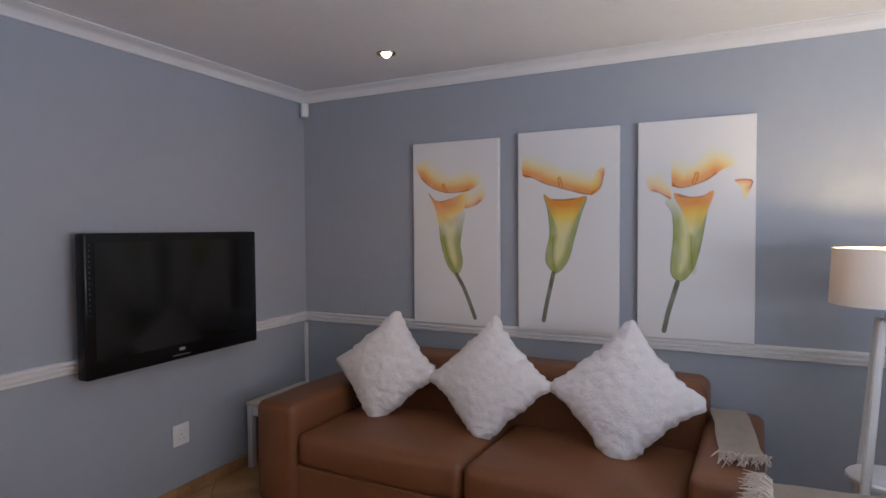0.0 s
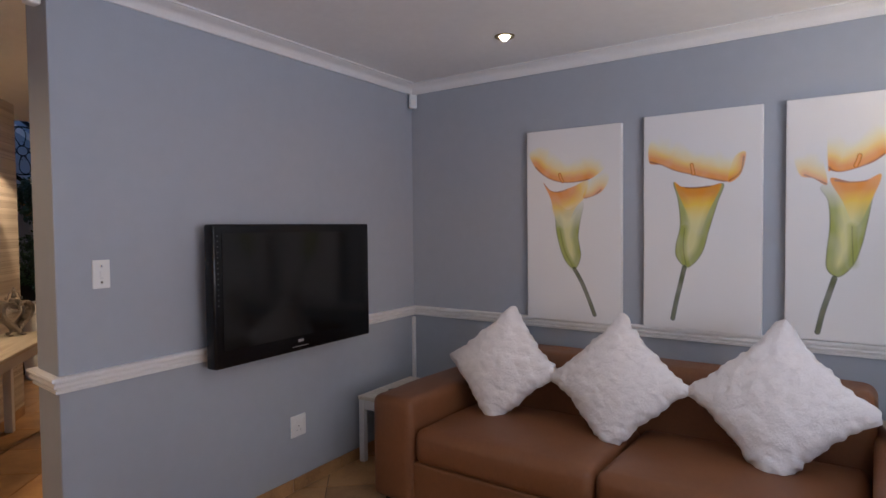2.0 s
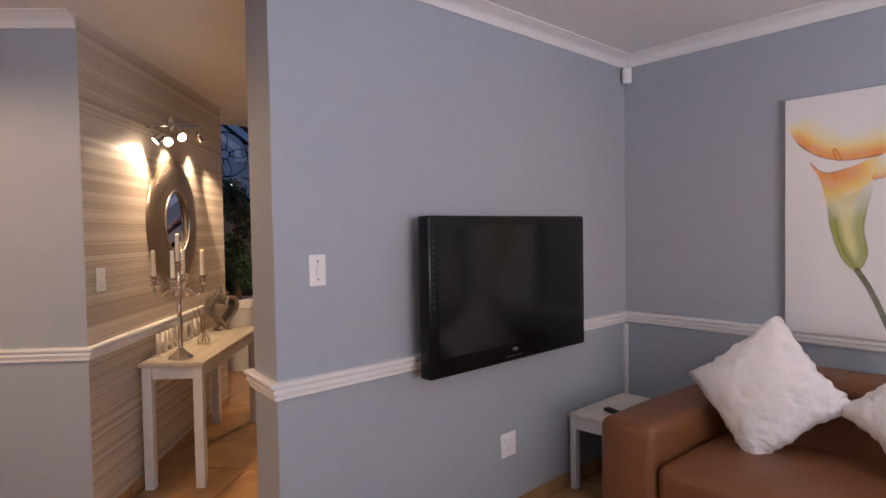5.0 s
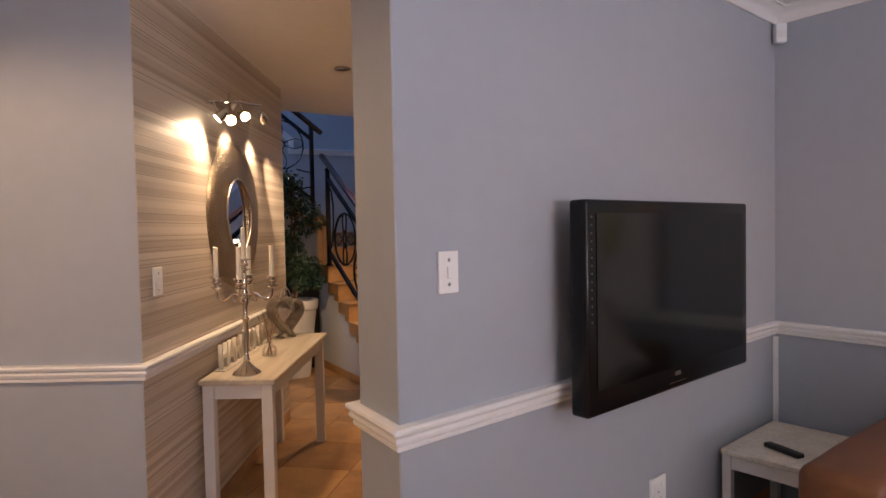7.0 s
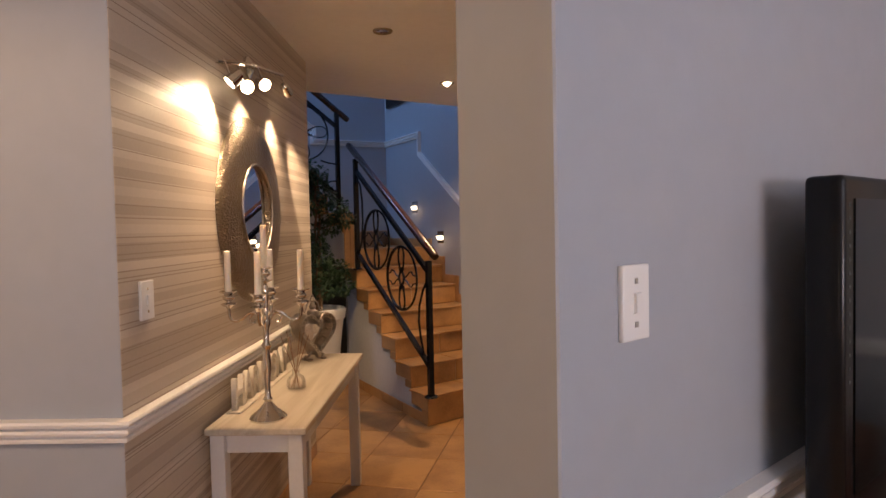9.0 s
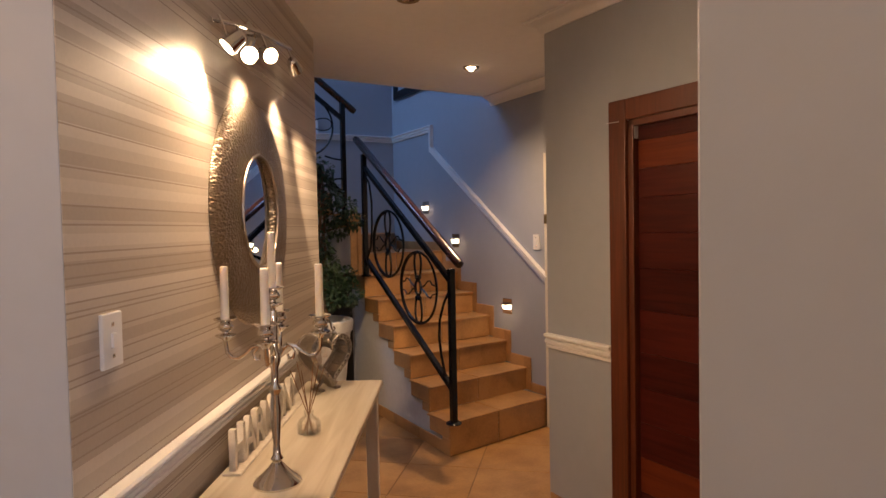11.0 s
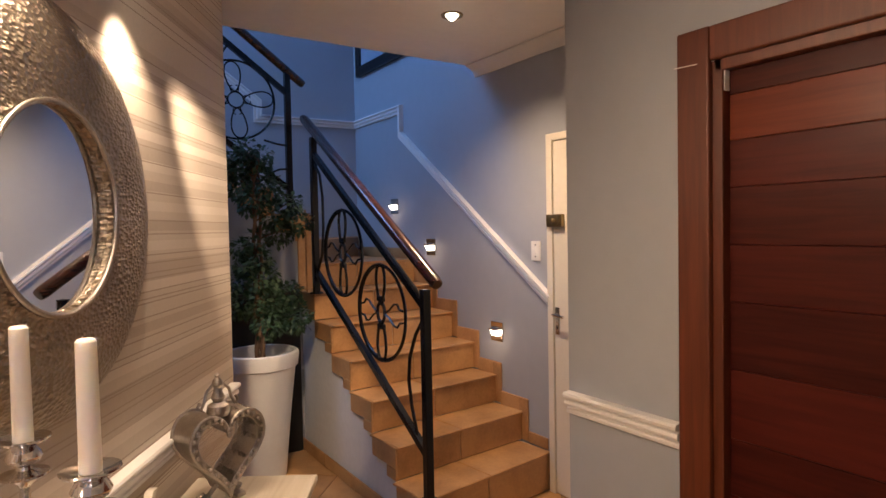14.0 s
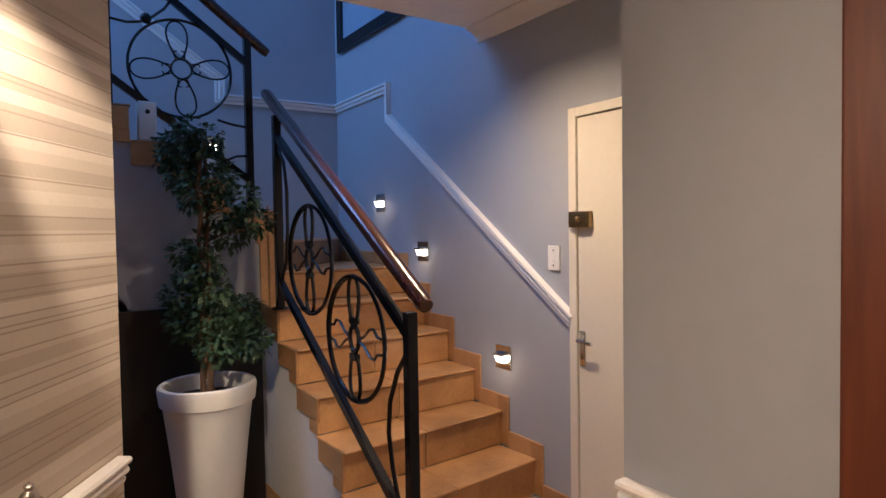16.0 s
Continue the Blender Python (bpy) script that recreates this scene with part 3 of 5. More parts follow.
# tile band that steps along the open side of both flights
BAND = 0.115
for k in range(1, 7):
    y, z = tread_y(k), zk(k)
    lay("band_tile", 0.012, GO + 0.002, BAND, pose(LX - 0.0125, y + (0 if k > 1 else 0), z - BAND - 0.0005), stairs)
    lay("band_tile", 0.012, 0.105, (RISE if k > 1 else z) - BAND - 0.002, pose(LX - 0.0125, y, (z - RISE if k > 1 else 0.001)), stairs)
lay("band_tile", 0.012, 0.13, 0.56, pose(LX - 0.0125, tread_y(7) - 0.135, zk(6) + 0.001), stairs).scale = (1, 0.01, 1)
lay("band_tile", 0.105, 0.012, 0.56, pose(LX - 0.01, SY2 - 0.0005, zk(9) - 0.573), stairs)
for k in range(9, 18):
    x, z = X9 - G2 * (k - 9), zk(k)
    lay("band_tile", G2 - 0.002, 0.012, BAND, pose(x - G2, SY2 - 0.001, z - BAND - 0.013), stairs)
    lay("band_tile", 0.105, 0.012, RISE - BAND, pose(x - 0.105, SY2 - 0.001, z - RISE - 0.013), stairs)
# skirting that steps up the wall side
for k in range(1, 7):
    y, z = tread_y(k) + SKEW[k] - 0.055, zk(k)
    y2 = tread_y(k + 1) + SKEW[k + 1] - 0.055
    if k > 1:
        lay("skirting_tile", 0.010, y2 - y + 0.01, 0.096, pose(SX - 0.0112, y + 0.002, z - 0.012), stairs)
        lay("skirting_tile", 0.011, 0.085, RISE + 0.078, pose(SX - 0.0125, y, z - RISE + 0.003), stairs)
    else:
        lay("skirting_tile", 0.010, y2 - 7.03, 0.070, pose(SX - 0.011, 7.03, z), stairs)
lay("skirting_tile", 0.010, FY - tread_y(7), 0.084, pose(SX - 0.011, tread_y(7) - 0.055, zk(7)), stairs)
lay("skirting_tile", 0.011, 0.085, RISE + 0.078, pose(SX - 0.0125, tread_y(7) - 0.055, zk(6) + 0.003), stairs)
# floor skirting along the open side
for i in range(4):
    lay("floor_skirting_tile", 0.010, 0.398, 0.085, pose(LX - 0.011, 7.02 + 0.40 * i - 0.09, 0.0), stairs)


def petal(c, ang, length, width, put, n=20):
    """A looped bar in the shape of a petal, rooted near c."""
    out = []
    for i in range(n):
        t = 2 * math.pi * i / n
        u, v = length * (0.5 - 0.5 * math.cos(t)), width / 2 * math.sin(t) * (0.55 + 0.45 * (0.5 - 0.5 * math.cos(t)))
        out.append(put(c[0] + u * math.cos(ang) - v * math.sin(ang), c[1] + u * math.sin(ang) + v * math.cos(ang)))
    return out


def ring(c, r, put, n=40, ry=None):
    return [put(c[0] + r * math.cos(2 * math.pi * i / n), c[1] + (ry or r) * math.sin(2 * math.pi * i / n)) for i in range(n)]


# lower balustrade
bx = LX + 0.005
lower = thing("stair_railing", "black iron railing with round flower panels and a wooden handrail", "railing", group="stair railings")
put = lambda p, q: (bx, p, q)
part("newel_post", box(boxed(bx - 0.02, bx + 0.02, 6.855, 6.895, zk(1), 1.235, 0.003), bx - 0.019, bx + 0.019, 6.856, 6.894, 1.235, 1.25), M_IRON, lower)
part("post_foot", lathe(blank(), [(0.052, 0.0), (0.052, 0.006), (0.040, 0.014), (0.024, 0.018)], 20, (bx, 6.875, zk(1))), M_IRON, lower, smooth=True)
part("upper_post", boxed(bx - 0.02, bx + 0.02, 8.21, 8.25, zk(6), 2.15, 0.003), M_IRON, lower)
part("post_foot", lathe(blank(), [(0.045, 0.0), (0.045, 0.006), (0.036, 0.012), (0.024, 0.014)], 20, (bx, 8.23, zk(6))), M_IRON, lower, smooth=True)
part("handrail", tube(blank(), [(bx, 6.765, 1.280), (bx, 6.785, 1.292), (bx, 8.36, 2.282), (bx, 8.39, 2.298)], [0.026, 0.031, 0.031, 0.026], 14), M_RAILWOOD, lower, "dark varnished wooden handrail", smooth=True)
part("upper_bar", bar(blank(), (bx, 6.875, 1.165), (bx, 8.23, 2.045), 0.03, 0.035), M_IRON, lower)
part("lower_bar", bar(blank(), (bx, 6.875, 0.452), (bx, 8.23, 1.275), 0.03, 0.035), M_IRON, lower)
for c in ((7.325, 1.093), (7.80, 1.402)):
    fl = part("flower_ring", tube(blank(), ring(c, 0.262, put, 44, 0.255), 0.009, 8, True, 1.4), M_IRON, lower, smooth=True)
    bm = blank()
    tube(bm, ring(c, 0.040, put, 18, 0.055), 0.009, 6, True)
    for ang, ln, wd in ((math.pi / 2, 0.215, 0.12), (-math.pi / 2, 0.215, 0.12)):
        tube(bm, petal((c[0], c[1] + 0.045 * math.sin(ang)), ang, ln, wd, put), 0.008, 6, True)
    for sx in (-1, 1):
        for sz in (-1, 1):
            tube(bm, [put(c[0] + sx * d, c[1] + sz * h) for d, h in ((0.035, 0.0), (0.09, 0.02), (0.14, 0.055), (0.175, 0.06), (0.20, 0.035), (0.235, 0.03))], 0.006, 6)
    for dz in (0.075, -0.075):
        box(bm, bx - 0.012, bx + 0.012, c[0] - 0.03, c[0] + 0.03, c[1] + dz - 0.014, c[1] + dz + 0.014, 0.003, 1)
    part("flower", bm, M_IRON, fl, smooth=True)
part("curved_bar", tube(blank(), [(bx, 6.885, 1.12), (bx, 6.97, 1.02), (bx, 7.03, 0.90), (bx, 7.045, 0.78), (bx, 7.02, 0.66), (bx, 6.97, 0.52)], 0.009, 8), M_IRON, lower, smooth=True)
part("curved_bar", tube(blank(), [(bx, 8.22, 1.98), (bx, 8.13, 1.90), (bx, 8.09, 1.75), (bx, 8.09, 1.55), (bx, 8.12, 1.38), (bx, 8.2, 1.27)], 0.009, 8), M_IRON, lower, smooth=True)

# upper balustrade
by = SY2 + 0.035
S2 = RISE / G2
upper = thing("upper_stair_railing", "black iron upper railing with a flower in a ring", "railing", group="stair railings")
put2 = lambda p, q: (p, by, q)
part("newel_post", boxed(2.926, 2.966, by - 0.02, by + 0.02, zk(9), 2.64, 0.003), M_IRON, upper)
part("newel_post", boxed(2.225, 2.265, by - 0.02, by + 0.02, zk(12), 3.17, 0.003), M_IRON, upper)
part("newel_post", boxed(1.545, 1.585, by - 0.02, by + 0.02, zk(15), 3.70, 0.003), M_IRON, upper)
part("handrail", tube(blank(), [(3.065, by, 2.565), (3.045, by, 2.578), (1.2, by, 2.578 + 1.845 * S2), (1.18, by, 2.595 + 1.865 * S2)], [0.024, 0.029, 0.029, 0.024], 12), M_RAILWOOD, upper, "dark varnished wooden handrail", smooth=True)
part("upper_bar", bar(blank(), (2.946, by, 2.49), (1.2, by, 2.49 + 1.746 * S2), 0.03, 0.035), M_IRON, upper)
part("lower_bar", bar(blank(), (2.946, by, 1.83), (1.2, by, 1.83 + 1.746 * S2), 0.03, 0.035), M_IRON, upper)
for cx, cz in ((2.596, 2.415), (1.90, 2.94)):
    fl = part("flower_ring", tube(blank(), ring((cx, cz), 0.258, put2, 44), 0.0062, 8, True, 1.3), M_IRON, upper, smooth=True)
    bm = blank()
    tube(bm, ring((cx, cz), 0.052, put2, 24), 0.006, 6, True)
    for i in range(4):
        a = math.pi / 2 * i + radians(96)
        tube(bm, petal((cx + 0.055 * math.cos(a), cz + 0.055 * math.sin(a)), a, 0.195, 0.13, put2, 26), 0.005, 6, True)
    for i in range(8):
        a = math.pi / 4 * (i + 0.5) + radians(6)
        u, v = Vector((math.cos(a), math.sin(a))), Vector((-math.sin(a), math.cos(a)))
        c0 = Vector((cx, cz))
        tube(bm, [put2(*(c0 + u * d + v * h * (1 if i % 2 else -1))) for d, h in ((0.056, 0), (0.078, 0.002), (0.094, 0.012), (0.092, 0.026))], 0.004, 5)
    part("flower", bm, M_IRON, fl, smooth=True)
for x0 in (2.946,):
    part("curved_bar", tube(blank(), [put2(x0, 2.13), put2(x0 - 0.09, 2.14), put2(x0 - 0.17, 2.16)], 0.007, 6), M_IRON, upper, smooth=True)
    part("curved_bar", tube(blank(), [put2(x0, 1.97), put2(x0 - 0.07, 1.965), put2(x0 - 0.15, 1.93), put2(x0 - 0.2, 1.88)], 0.007, 6), M_IRON, upper, smooth=True)
part("knob", ball(blank(), (2.43, by, 2.655), 0.028), M_IRON, upper, smooth=True)
part("curved_bar", tube(blank(), [put2(2.25, 2.63), put2(2.34, 2.62), put2(2.43, 2.64), put2(2.52, 2.72), put2(2.56, 2.78)], 0.007, 6), M_IRON, upper, smooth=True)

# white box on the upper flight
disp = thing("dispenser_box", "small white plastic box standing on an upper stair", "box")
part("body", boxed(2.375, 2.465, SY2 + 0.005, SY2 + 0.075, zk(11), zk(11) + 0.205, 0.012, 3), M_PLASTIC, disp, smooth=True)
part("sensor", lathe(blank(), [(0.0, 0.0), (0.012, 0.0), (0.012, 0.004), (0.0, 0.006)], 16), M_DARKSLOT, disp, "dark oval window", pose(2.42, SY2 + 0.006, zk(11) + 0.15, 90, 0, 0))

# step lights in the wall
for i, (y, z) in enumerate(((7.495, 0.866), (8.267, 1.400), (8.814, 1.724))):
    sl = thing("step_light", "square chrome step light glowing in the stair wall", "light", pose(SX, y, z), "step lights")
    part("plate", boxed(-0.008, 0.0, -0.062, 0.062, -0.062, 0.062, 0.003), M_CHROME, sl)
    bm = prism(blank(), [(0.0, 0.032), (-0.042, 0.022), (-0.042, 0.012), (0.0, 0.014)], lambda p, q, o: (p - 0.006, o, q), -0.032, 0.032)
    part("hood", bm, M_CHROME, sl)
    part("lens", prism(blank(), [(0.0, 0.014), (-0.036, 0.012), (-0.020, -0.026), (0.0, -0.028)], lambda p, q, o: (p - 0.008, o, q), -0.026, 0.026), M_STEPLIT, sl, "glowing warm white lens")
    bulb("step_light_glow", (SX - 0.09, y, z - 0.05), 0.25, WARM, 0.02)
sl = thing("step_light", "square chrome step light glowing behind the plant", "light", pose(2.96, FY, 2.154), "step lights")
part("plate", boxed(-0.062, 0.062, -0.008, 0.0, -0.062, 0.062, 0.003), M_CHROME, sl)
part("hood", prism(blank(), [(0.0, 0.035), (-0.045, 0.02), (-0.045, -0.005), (0.0, 0.0)], lambda p, q, o: (o, p - 0.006, q), -0.035, 0.035), M_CHROME, sl)
part("lens", prism(blank(), [(0.0, 0.0), (-0.040, -0.004), (-0.012, -0.040), (0.0, -0.045)], lambda p, q, o: (o, p - 0.008, q), -0.033, 0.033), M_STEPLIT, sl, "glowing warm white lens")

# framed picture on the stair wall
pic = thing("framed_picture", "large black framed picture high on the stair wall", "picture")
for y0, y1, z0, z1 in ((8.25, 9.42, 2.90, 2.985), (8.25, 9.42, 3.715, 3.80), (8.25, 8.335, 2.985, 3.715), (9.335, 9.42, 2.985, 3.715)):
    part("frame_bar", boxed(SX - 0.04, SX - 0.003, y0, y1, z0, z1, 0.006), M_IRON, pic)
part("print", boxed(SX - 0.02, SX - 0.004, 8.33, 9.34, 2.98, 3.72), M_PAPER, pic, "blue-grey print behind glass")

# ---- doors ----
wd = tagged(thing("door_1", "closed dark mahogany door of level boards with a diamond panel", "door"), kind="structure")
F0 = 3.03
for y0, y1, z0, z1 in ((5.435, 5.535, 0.0, 2.08), (4.265, 4.365, 0.0, 2.08)):
    part("frame_post", box(boxed(F0, DX + 0.06, y0, y1, z0, z1, 0.006), F0 + 0.018, DX + 0.09, y0 - 0.03 if y0 > 5 else y0, y1 if y0 > 5 else y1 + 0.03, z0, z1 - 0.05, 0.004), M_FRAMEWOOD, wd)
part("frame_head", box(boxed(F0 + 0.001, DX + 0.06, 4.365, 5.435, 1.985, 2.079, 0.006), F0 + 0.018, DX + 0.09, 4.37, 5.43, 1.955, 1.99, 0.004), M_FRAMEWOOD, wd)
zs = [0.01, 0.13, 0.295, 0.455, 0.615, 0.775, 0.935, 1.13, 1.32, 1.478, 1.636, 1.765, 1.89, 1.975]
for i, (z0, z1) in enumerate(zip(zs, zs[1:])):
    part("board", boxed(F0 + 0.05, F0 + 0.09, 4.40, 5.405, z0 + 0.0004, z1 - 0.0004, 0.0018, 1), M_DOORLIGHT if i in (11, 2) else M_DOORWOOD, wd)
c = (4.655, 1.197)
for s, th, nm in ((0.208, 0.020, "diamond_panel"), (0.165, 0.015, "diamond_inset"), (0.115, 0.019, "diamond_inset"), (0.065, 0.023, "diamond_inset")):
    part(nm, prism(blank(), [(c[0] - s, c[1]), (c[0], c[1] - s), (c[0] + s, c[1]), (c[0], c[1] + s)], lambda p, q, o: (o, p, q), F0 + 0.05 - th * (1 if s > 0.15 else 1.7), F0 + 0.06), M_DOORLIGHT, wd, "red mahogany diamond")
part("hook", boxed(F0 + 0.025, F0 + 0.05, 5.402, 5.418, 1.90, 1.965, 0.003), M_PLASTIC, wd, "small white contact at the frame")
part("cord", tube(blank(), [(F0 - 0.002, 5.54, 1.985), (F0 - 0.003, 5.48, 1.982), (F0 + 0.02, 5.425, 1.985)], 0.0015, 5), M_PLASTIC, wd)

cd = tagged(thing("door_2", "closed cream painted door under the stairs with an old rim lock", "door"), kind="structure")
for y0, y1, z0, z1 in ((6.955, 7.0, 0.0, 2.06), (6.18, 6.225, 0.0, 2.06), (6.225, 6.955, 2.018, 2.06)):
    part("frame_bar", boxed(SX - 0.028, SX + 0.06, y0, y1, z0, z1, 0.004), M_CREAM, cd)
part("leaf", boxed(SX - 0.018, SX + 0.02, 6.228, 6.952, 0.008, 2.014, 0.003), M_CREAM, cd)
lk = part("rim_lock", boxed(SX - 0.045, SX - 0.018, 6.865, 6.985, 1.535, 1.605, 0.004), M_BRASS, cd, "worn brass rim lock")
part("lock_knob", ball(blank(), (SX - 0.055, 6.92, 1.57), 0.014), M_BRASS, lk, smooth=True)
part("lock_rim", boxed(SX - 0.049, SX - 0.0445, 6.875, 6.975, 1.545, 1.595, 0.002), M_BRASS, lk)
hp = part("handle_plate", boxed(SX - 0.026, SX - 0.018, 6.908, 6.942, 0.925, 1.08, 0.004), M_CHROME, cd, "chrome lever plate")
part("lever", tube(blank(), [(SX - 0.02, 6.925, 1.04), (SX - 0.06, 6.925, 1.04), (SX - 0.065, 6.91, 1.04), (SX - 0.062, 6.84, 1.036)], 0.008, 10), M_CHROME, hp, smooth=True)
part("keyhole", boxed(SX - 0.0275, SX - 0.0255, 6.921, 6.929, 0.955, 0.975), M_DARKSLOT, hp)
part("latch_slot", boxed(SX - 0.0195, SX - 0.0175, 6.972, 6.980, 0.96, 1.075), M_DARKSLOT, cd)


# ---- switches and sockets ----
def plate(name, label, cat, m, w, h, extras):
    """A wall plate in the local x-z plane that faces -y."""
    t = thing(name, label, cat, m)
    pl = part("cover_plate", boxed(-w / 2, w / 2, -0.010, 0.0, -h / 2, h / 2, 0.003), M_PLASTIC, t)
    for nm, x0, x1, z0, z1, d, mt in extras:
        part(nm, boxed(x0, x1, -0.010 - d, -0.009, z0, z1, 0.001, 1), mt, t)
    return t


SCREWS = [("screw", -0.005, 0.005, 0.030, 0.040, 0.001, M_CHROME), ("screw", -0.005, 0.005, -0.040, -0.030, 0.001, M_CHROME)]
ROCKER = [("rocker", -0.008, 0.008, -0.016, 0.016, 0.006, M_PLASTIC), ("rocker_slot", -0.009, 0.009, -0.0175, -0.016, 0.0005, M_DARKSLOT)]
plate("light_switch", "white light switch on the television wall", "switch", ROOM_T @ pose(-2.340, 0.0, 1.362), 0.074, 0.122, SCREWS + ROCKER)
plate("light_switch", "white light switch on the striped wallpaper", "switch", HALL_W @ pose(-0.07, 0.172, 1.283, 0, 0, 90), 0.078, 0.122, SCREWS + ROCKER)
plate("light_switch", "white light switch on the stair wall", "switch", pose(SX, 7.115, 1.395, 0, 0, -90), 0.075, 0.115, SCREWS + ROCKER)
plate("wall_socket", "white wall socket low on the television wall", "socket", ROOM_T @ pose(-1.216, 0.0, 0.385), 0.115, 0.125,
      [("rocker", -0.035, -0.015, 0.015, 0.04, 0.004, M_PLASTIC), ("rocker", 0.015, 0.035, 0.015, 0.04, 0.004, M_PLASTIC), ("pin_hole", -0.004, 0.004, -0.005, 0.003, 0.0005, M_DARKSLOT), ("pin_hole", -0.018, -0.012, -0.028, -0.022, 0.0005, M_DARKSLOT), ("pin_hole", 0.012, 0.018, -0.028, -0.022, 0.0005, M_DARKSLOT)])

# ---- the sitting room ----
tv = thing("television", "black flat television on a wall bracket", "television", ROOM_T)
tx0, tx1, tz0, tz1, ty = -1.895, -0.73, 0.868, 1.573, -0.165
part("bezel", boxed(tx0, tx1, ty + 0.004, ty + 0.075, tz0, tz1, 0.012, 3), M_TVGLOSS, tv, smooth=True)
part("screen", boxed(tx0 + 0.05, tx1 - 0.05, ty + 0.001, ty + 0.008, tz0 + 0.085, tz1 - 0.045), M_SCREEN, tv)
part("back_case", boxed(tx0 + 0.12, tx1 - 0.12, ty + 0.073, ty + 0.115, tz0 + 0.08, tz1 - 0.1, 0.01), M_TVBACK, tv)
part("wall_bracket", box(boxed(-1.5, -1.15, -0.02, 0.0, 1.05, 1.40, 0.004), -1.4, -1.25, -0.06, -0.01, 1.1, 1.35, 0.003), M_TVBACK, tv)
part("badge", boxed(-1.355, -1.315, ty + 0.002, ty + 0.006, tz0 + 0.050, tz0 + 0.066, 0.001, 1), M_CHROME, tv, "small silver badge")
part("light_strip", boxed(-1.40, -1.28, ty + 0.002, ty + 0.006, tz0 + 0.026, tz0 + 0.029), M_CHROME, tv)
for i in range(14):
    part("speaker_hole", boxed(tx0 + 0.022, tx0 + 0.028, ty + 0.0025, ty + 0.006, tz1 - 0.06 - 0.026 * i, tz1 - 0.054 - 0.026 * i), M_HOLE, tv)
    part("speaker_hole", boxed(tx1 - 0.030, tx1 - 0.024, ty + 0.0025, ty + 0.006, tz1 - 0.11 - 0.026 * i, tz1 - 0.104 - 0.026 * i), M_HOLE, tv)

def smooth_line(pts, w, h, closed, n=7):
    """Points given in shares of the canvas, joined by a smooth line, in metres from its top left."""
    P = [np.array((a * w, b * h)) for a, b in pts]
    if not closed:
        P = [2 * P[0] - P[1]] + P + [2 * P[-1] - P[-2]]
    out, k = [], len(P)
    for j in (range(k) if closed else range(1, k - 2)):
        p0, p1, p2, p3 = P[j - 1], P[j], P[(j + 1) % k], P[(j + 2) % k]
        for q in range(n):
            t = q / n
            out.append(0.5 * (2 * p1 + (p2 - p0) * t + (2 * p0 - 5 * p1 + 4 * p2 - p3) * t * t + (3 * p1 - p0 - 3 * p2 + p3) * t ** 3))
    if not closed:
        out.append(P[-2])
    return np.array(out)


def line_distance(X, Y, line, closed):
    """Distance of every grid point from a line, and whether it lies inside a closed one."""
    best, inside = np.full(X.shape, 9.0), np.zeros(X.shape, bool)
    n = len(line)
    for j in range(n if closed else n - 1):
        (ax, ay), (bx_, by_) = line[j], line[(j + 1) % n]
        dx, dy = bx_ - ax, by_ - ay
        t = np.clip(((X - ax) * dx + (Y - ay) * dy) / max(dx * dx + dy * dy, 1e-12), 0, 1)
        best = np.minimum(best, np.hypot(X - ax - t * dx, Y - ay - t * dy))
        if closed and abs(dy) > 1e-9:
            inside ^= ((ay > Y) != (by_ > Y)) & (X < ax + (Y - ay) * dx / dy)
    return best, inside


WHITE, RUST, ORANGE, YELLOW, STRAW = (0.80, 0.78, 0.76), (0.26, 0.035, 0.006), (0.84, 0.285, 0.008), (0.90, 0.58, 0.035), (0.86, 0.76, 0.36)
OLIVE, LIME, PALE, BOTTLE = (0.085, 0.095, 0.020), (0.33, 0.36, 0.040), (0.70, 0.67, 0.23), (0.045, 0.055, 0.028)
# washes of paint: (distance from the inked edge, colour, cover)
PETAL = ((0.0, RUST, 0.95), (0.008, ORANGE, 0.95), (0.028, ORANGE, 0.9), (0.058, YELLOW, 0.8), (0.105, STRAW, 0.5), (0.155, WHITE, 0.0))
FOLD = ((0.0, RUST, 0.9), (0.006, ORANGE, 0.8), (0.03, YELLOW, 0.65), (0.08, STRAW, 0.35), (0.12, WHITE, 0.0))
THROAT = ((0.0, RUST, 0.8), (0.010, ORANGE, 0.95), (0.045, ORANGE, 0.9), (0.10, YELLOW, 0.85), (0.19, STRAW, 0.3), (0.26, WHITE, 0.0))
BELL = ((0.0, OLIVE, 0.98), (0.008, LIME, 0.95), (0.030, LIME, 0.88), (0.060, PALE, 0.88), (0.12, PALE, 0.85))
RIB = ((0.0, OLIVE, 0.75), (0.004, LIME, 0.55), (0.018, LIME, 0.25), (0.035, WHITE, 0.0))
STEM = ((0.0, OLIVE, 0.95), (0.007, OLIVE, 0.95), (0.010, BOTTLE, 0.95), (0.0125, BOTTLE, 0.85), (0.0145, WHITE, 0.0))
SPADIX = ((0.0, (0.86, 0.42, 0.20), 0.95), (0.006, ORANGE, 0.95), (0.009, RUST, 0.9), (0.012, ORANGE, 0.0))
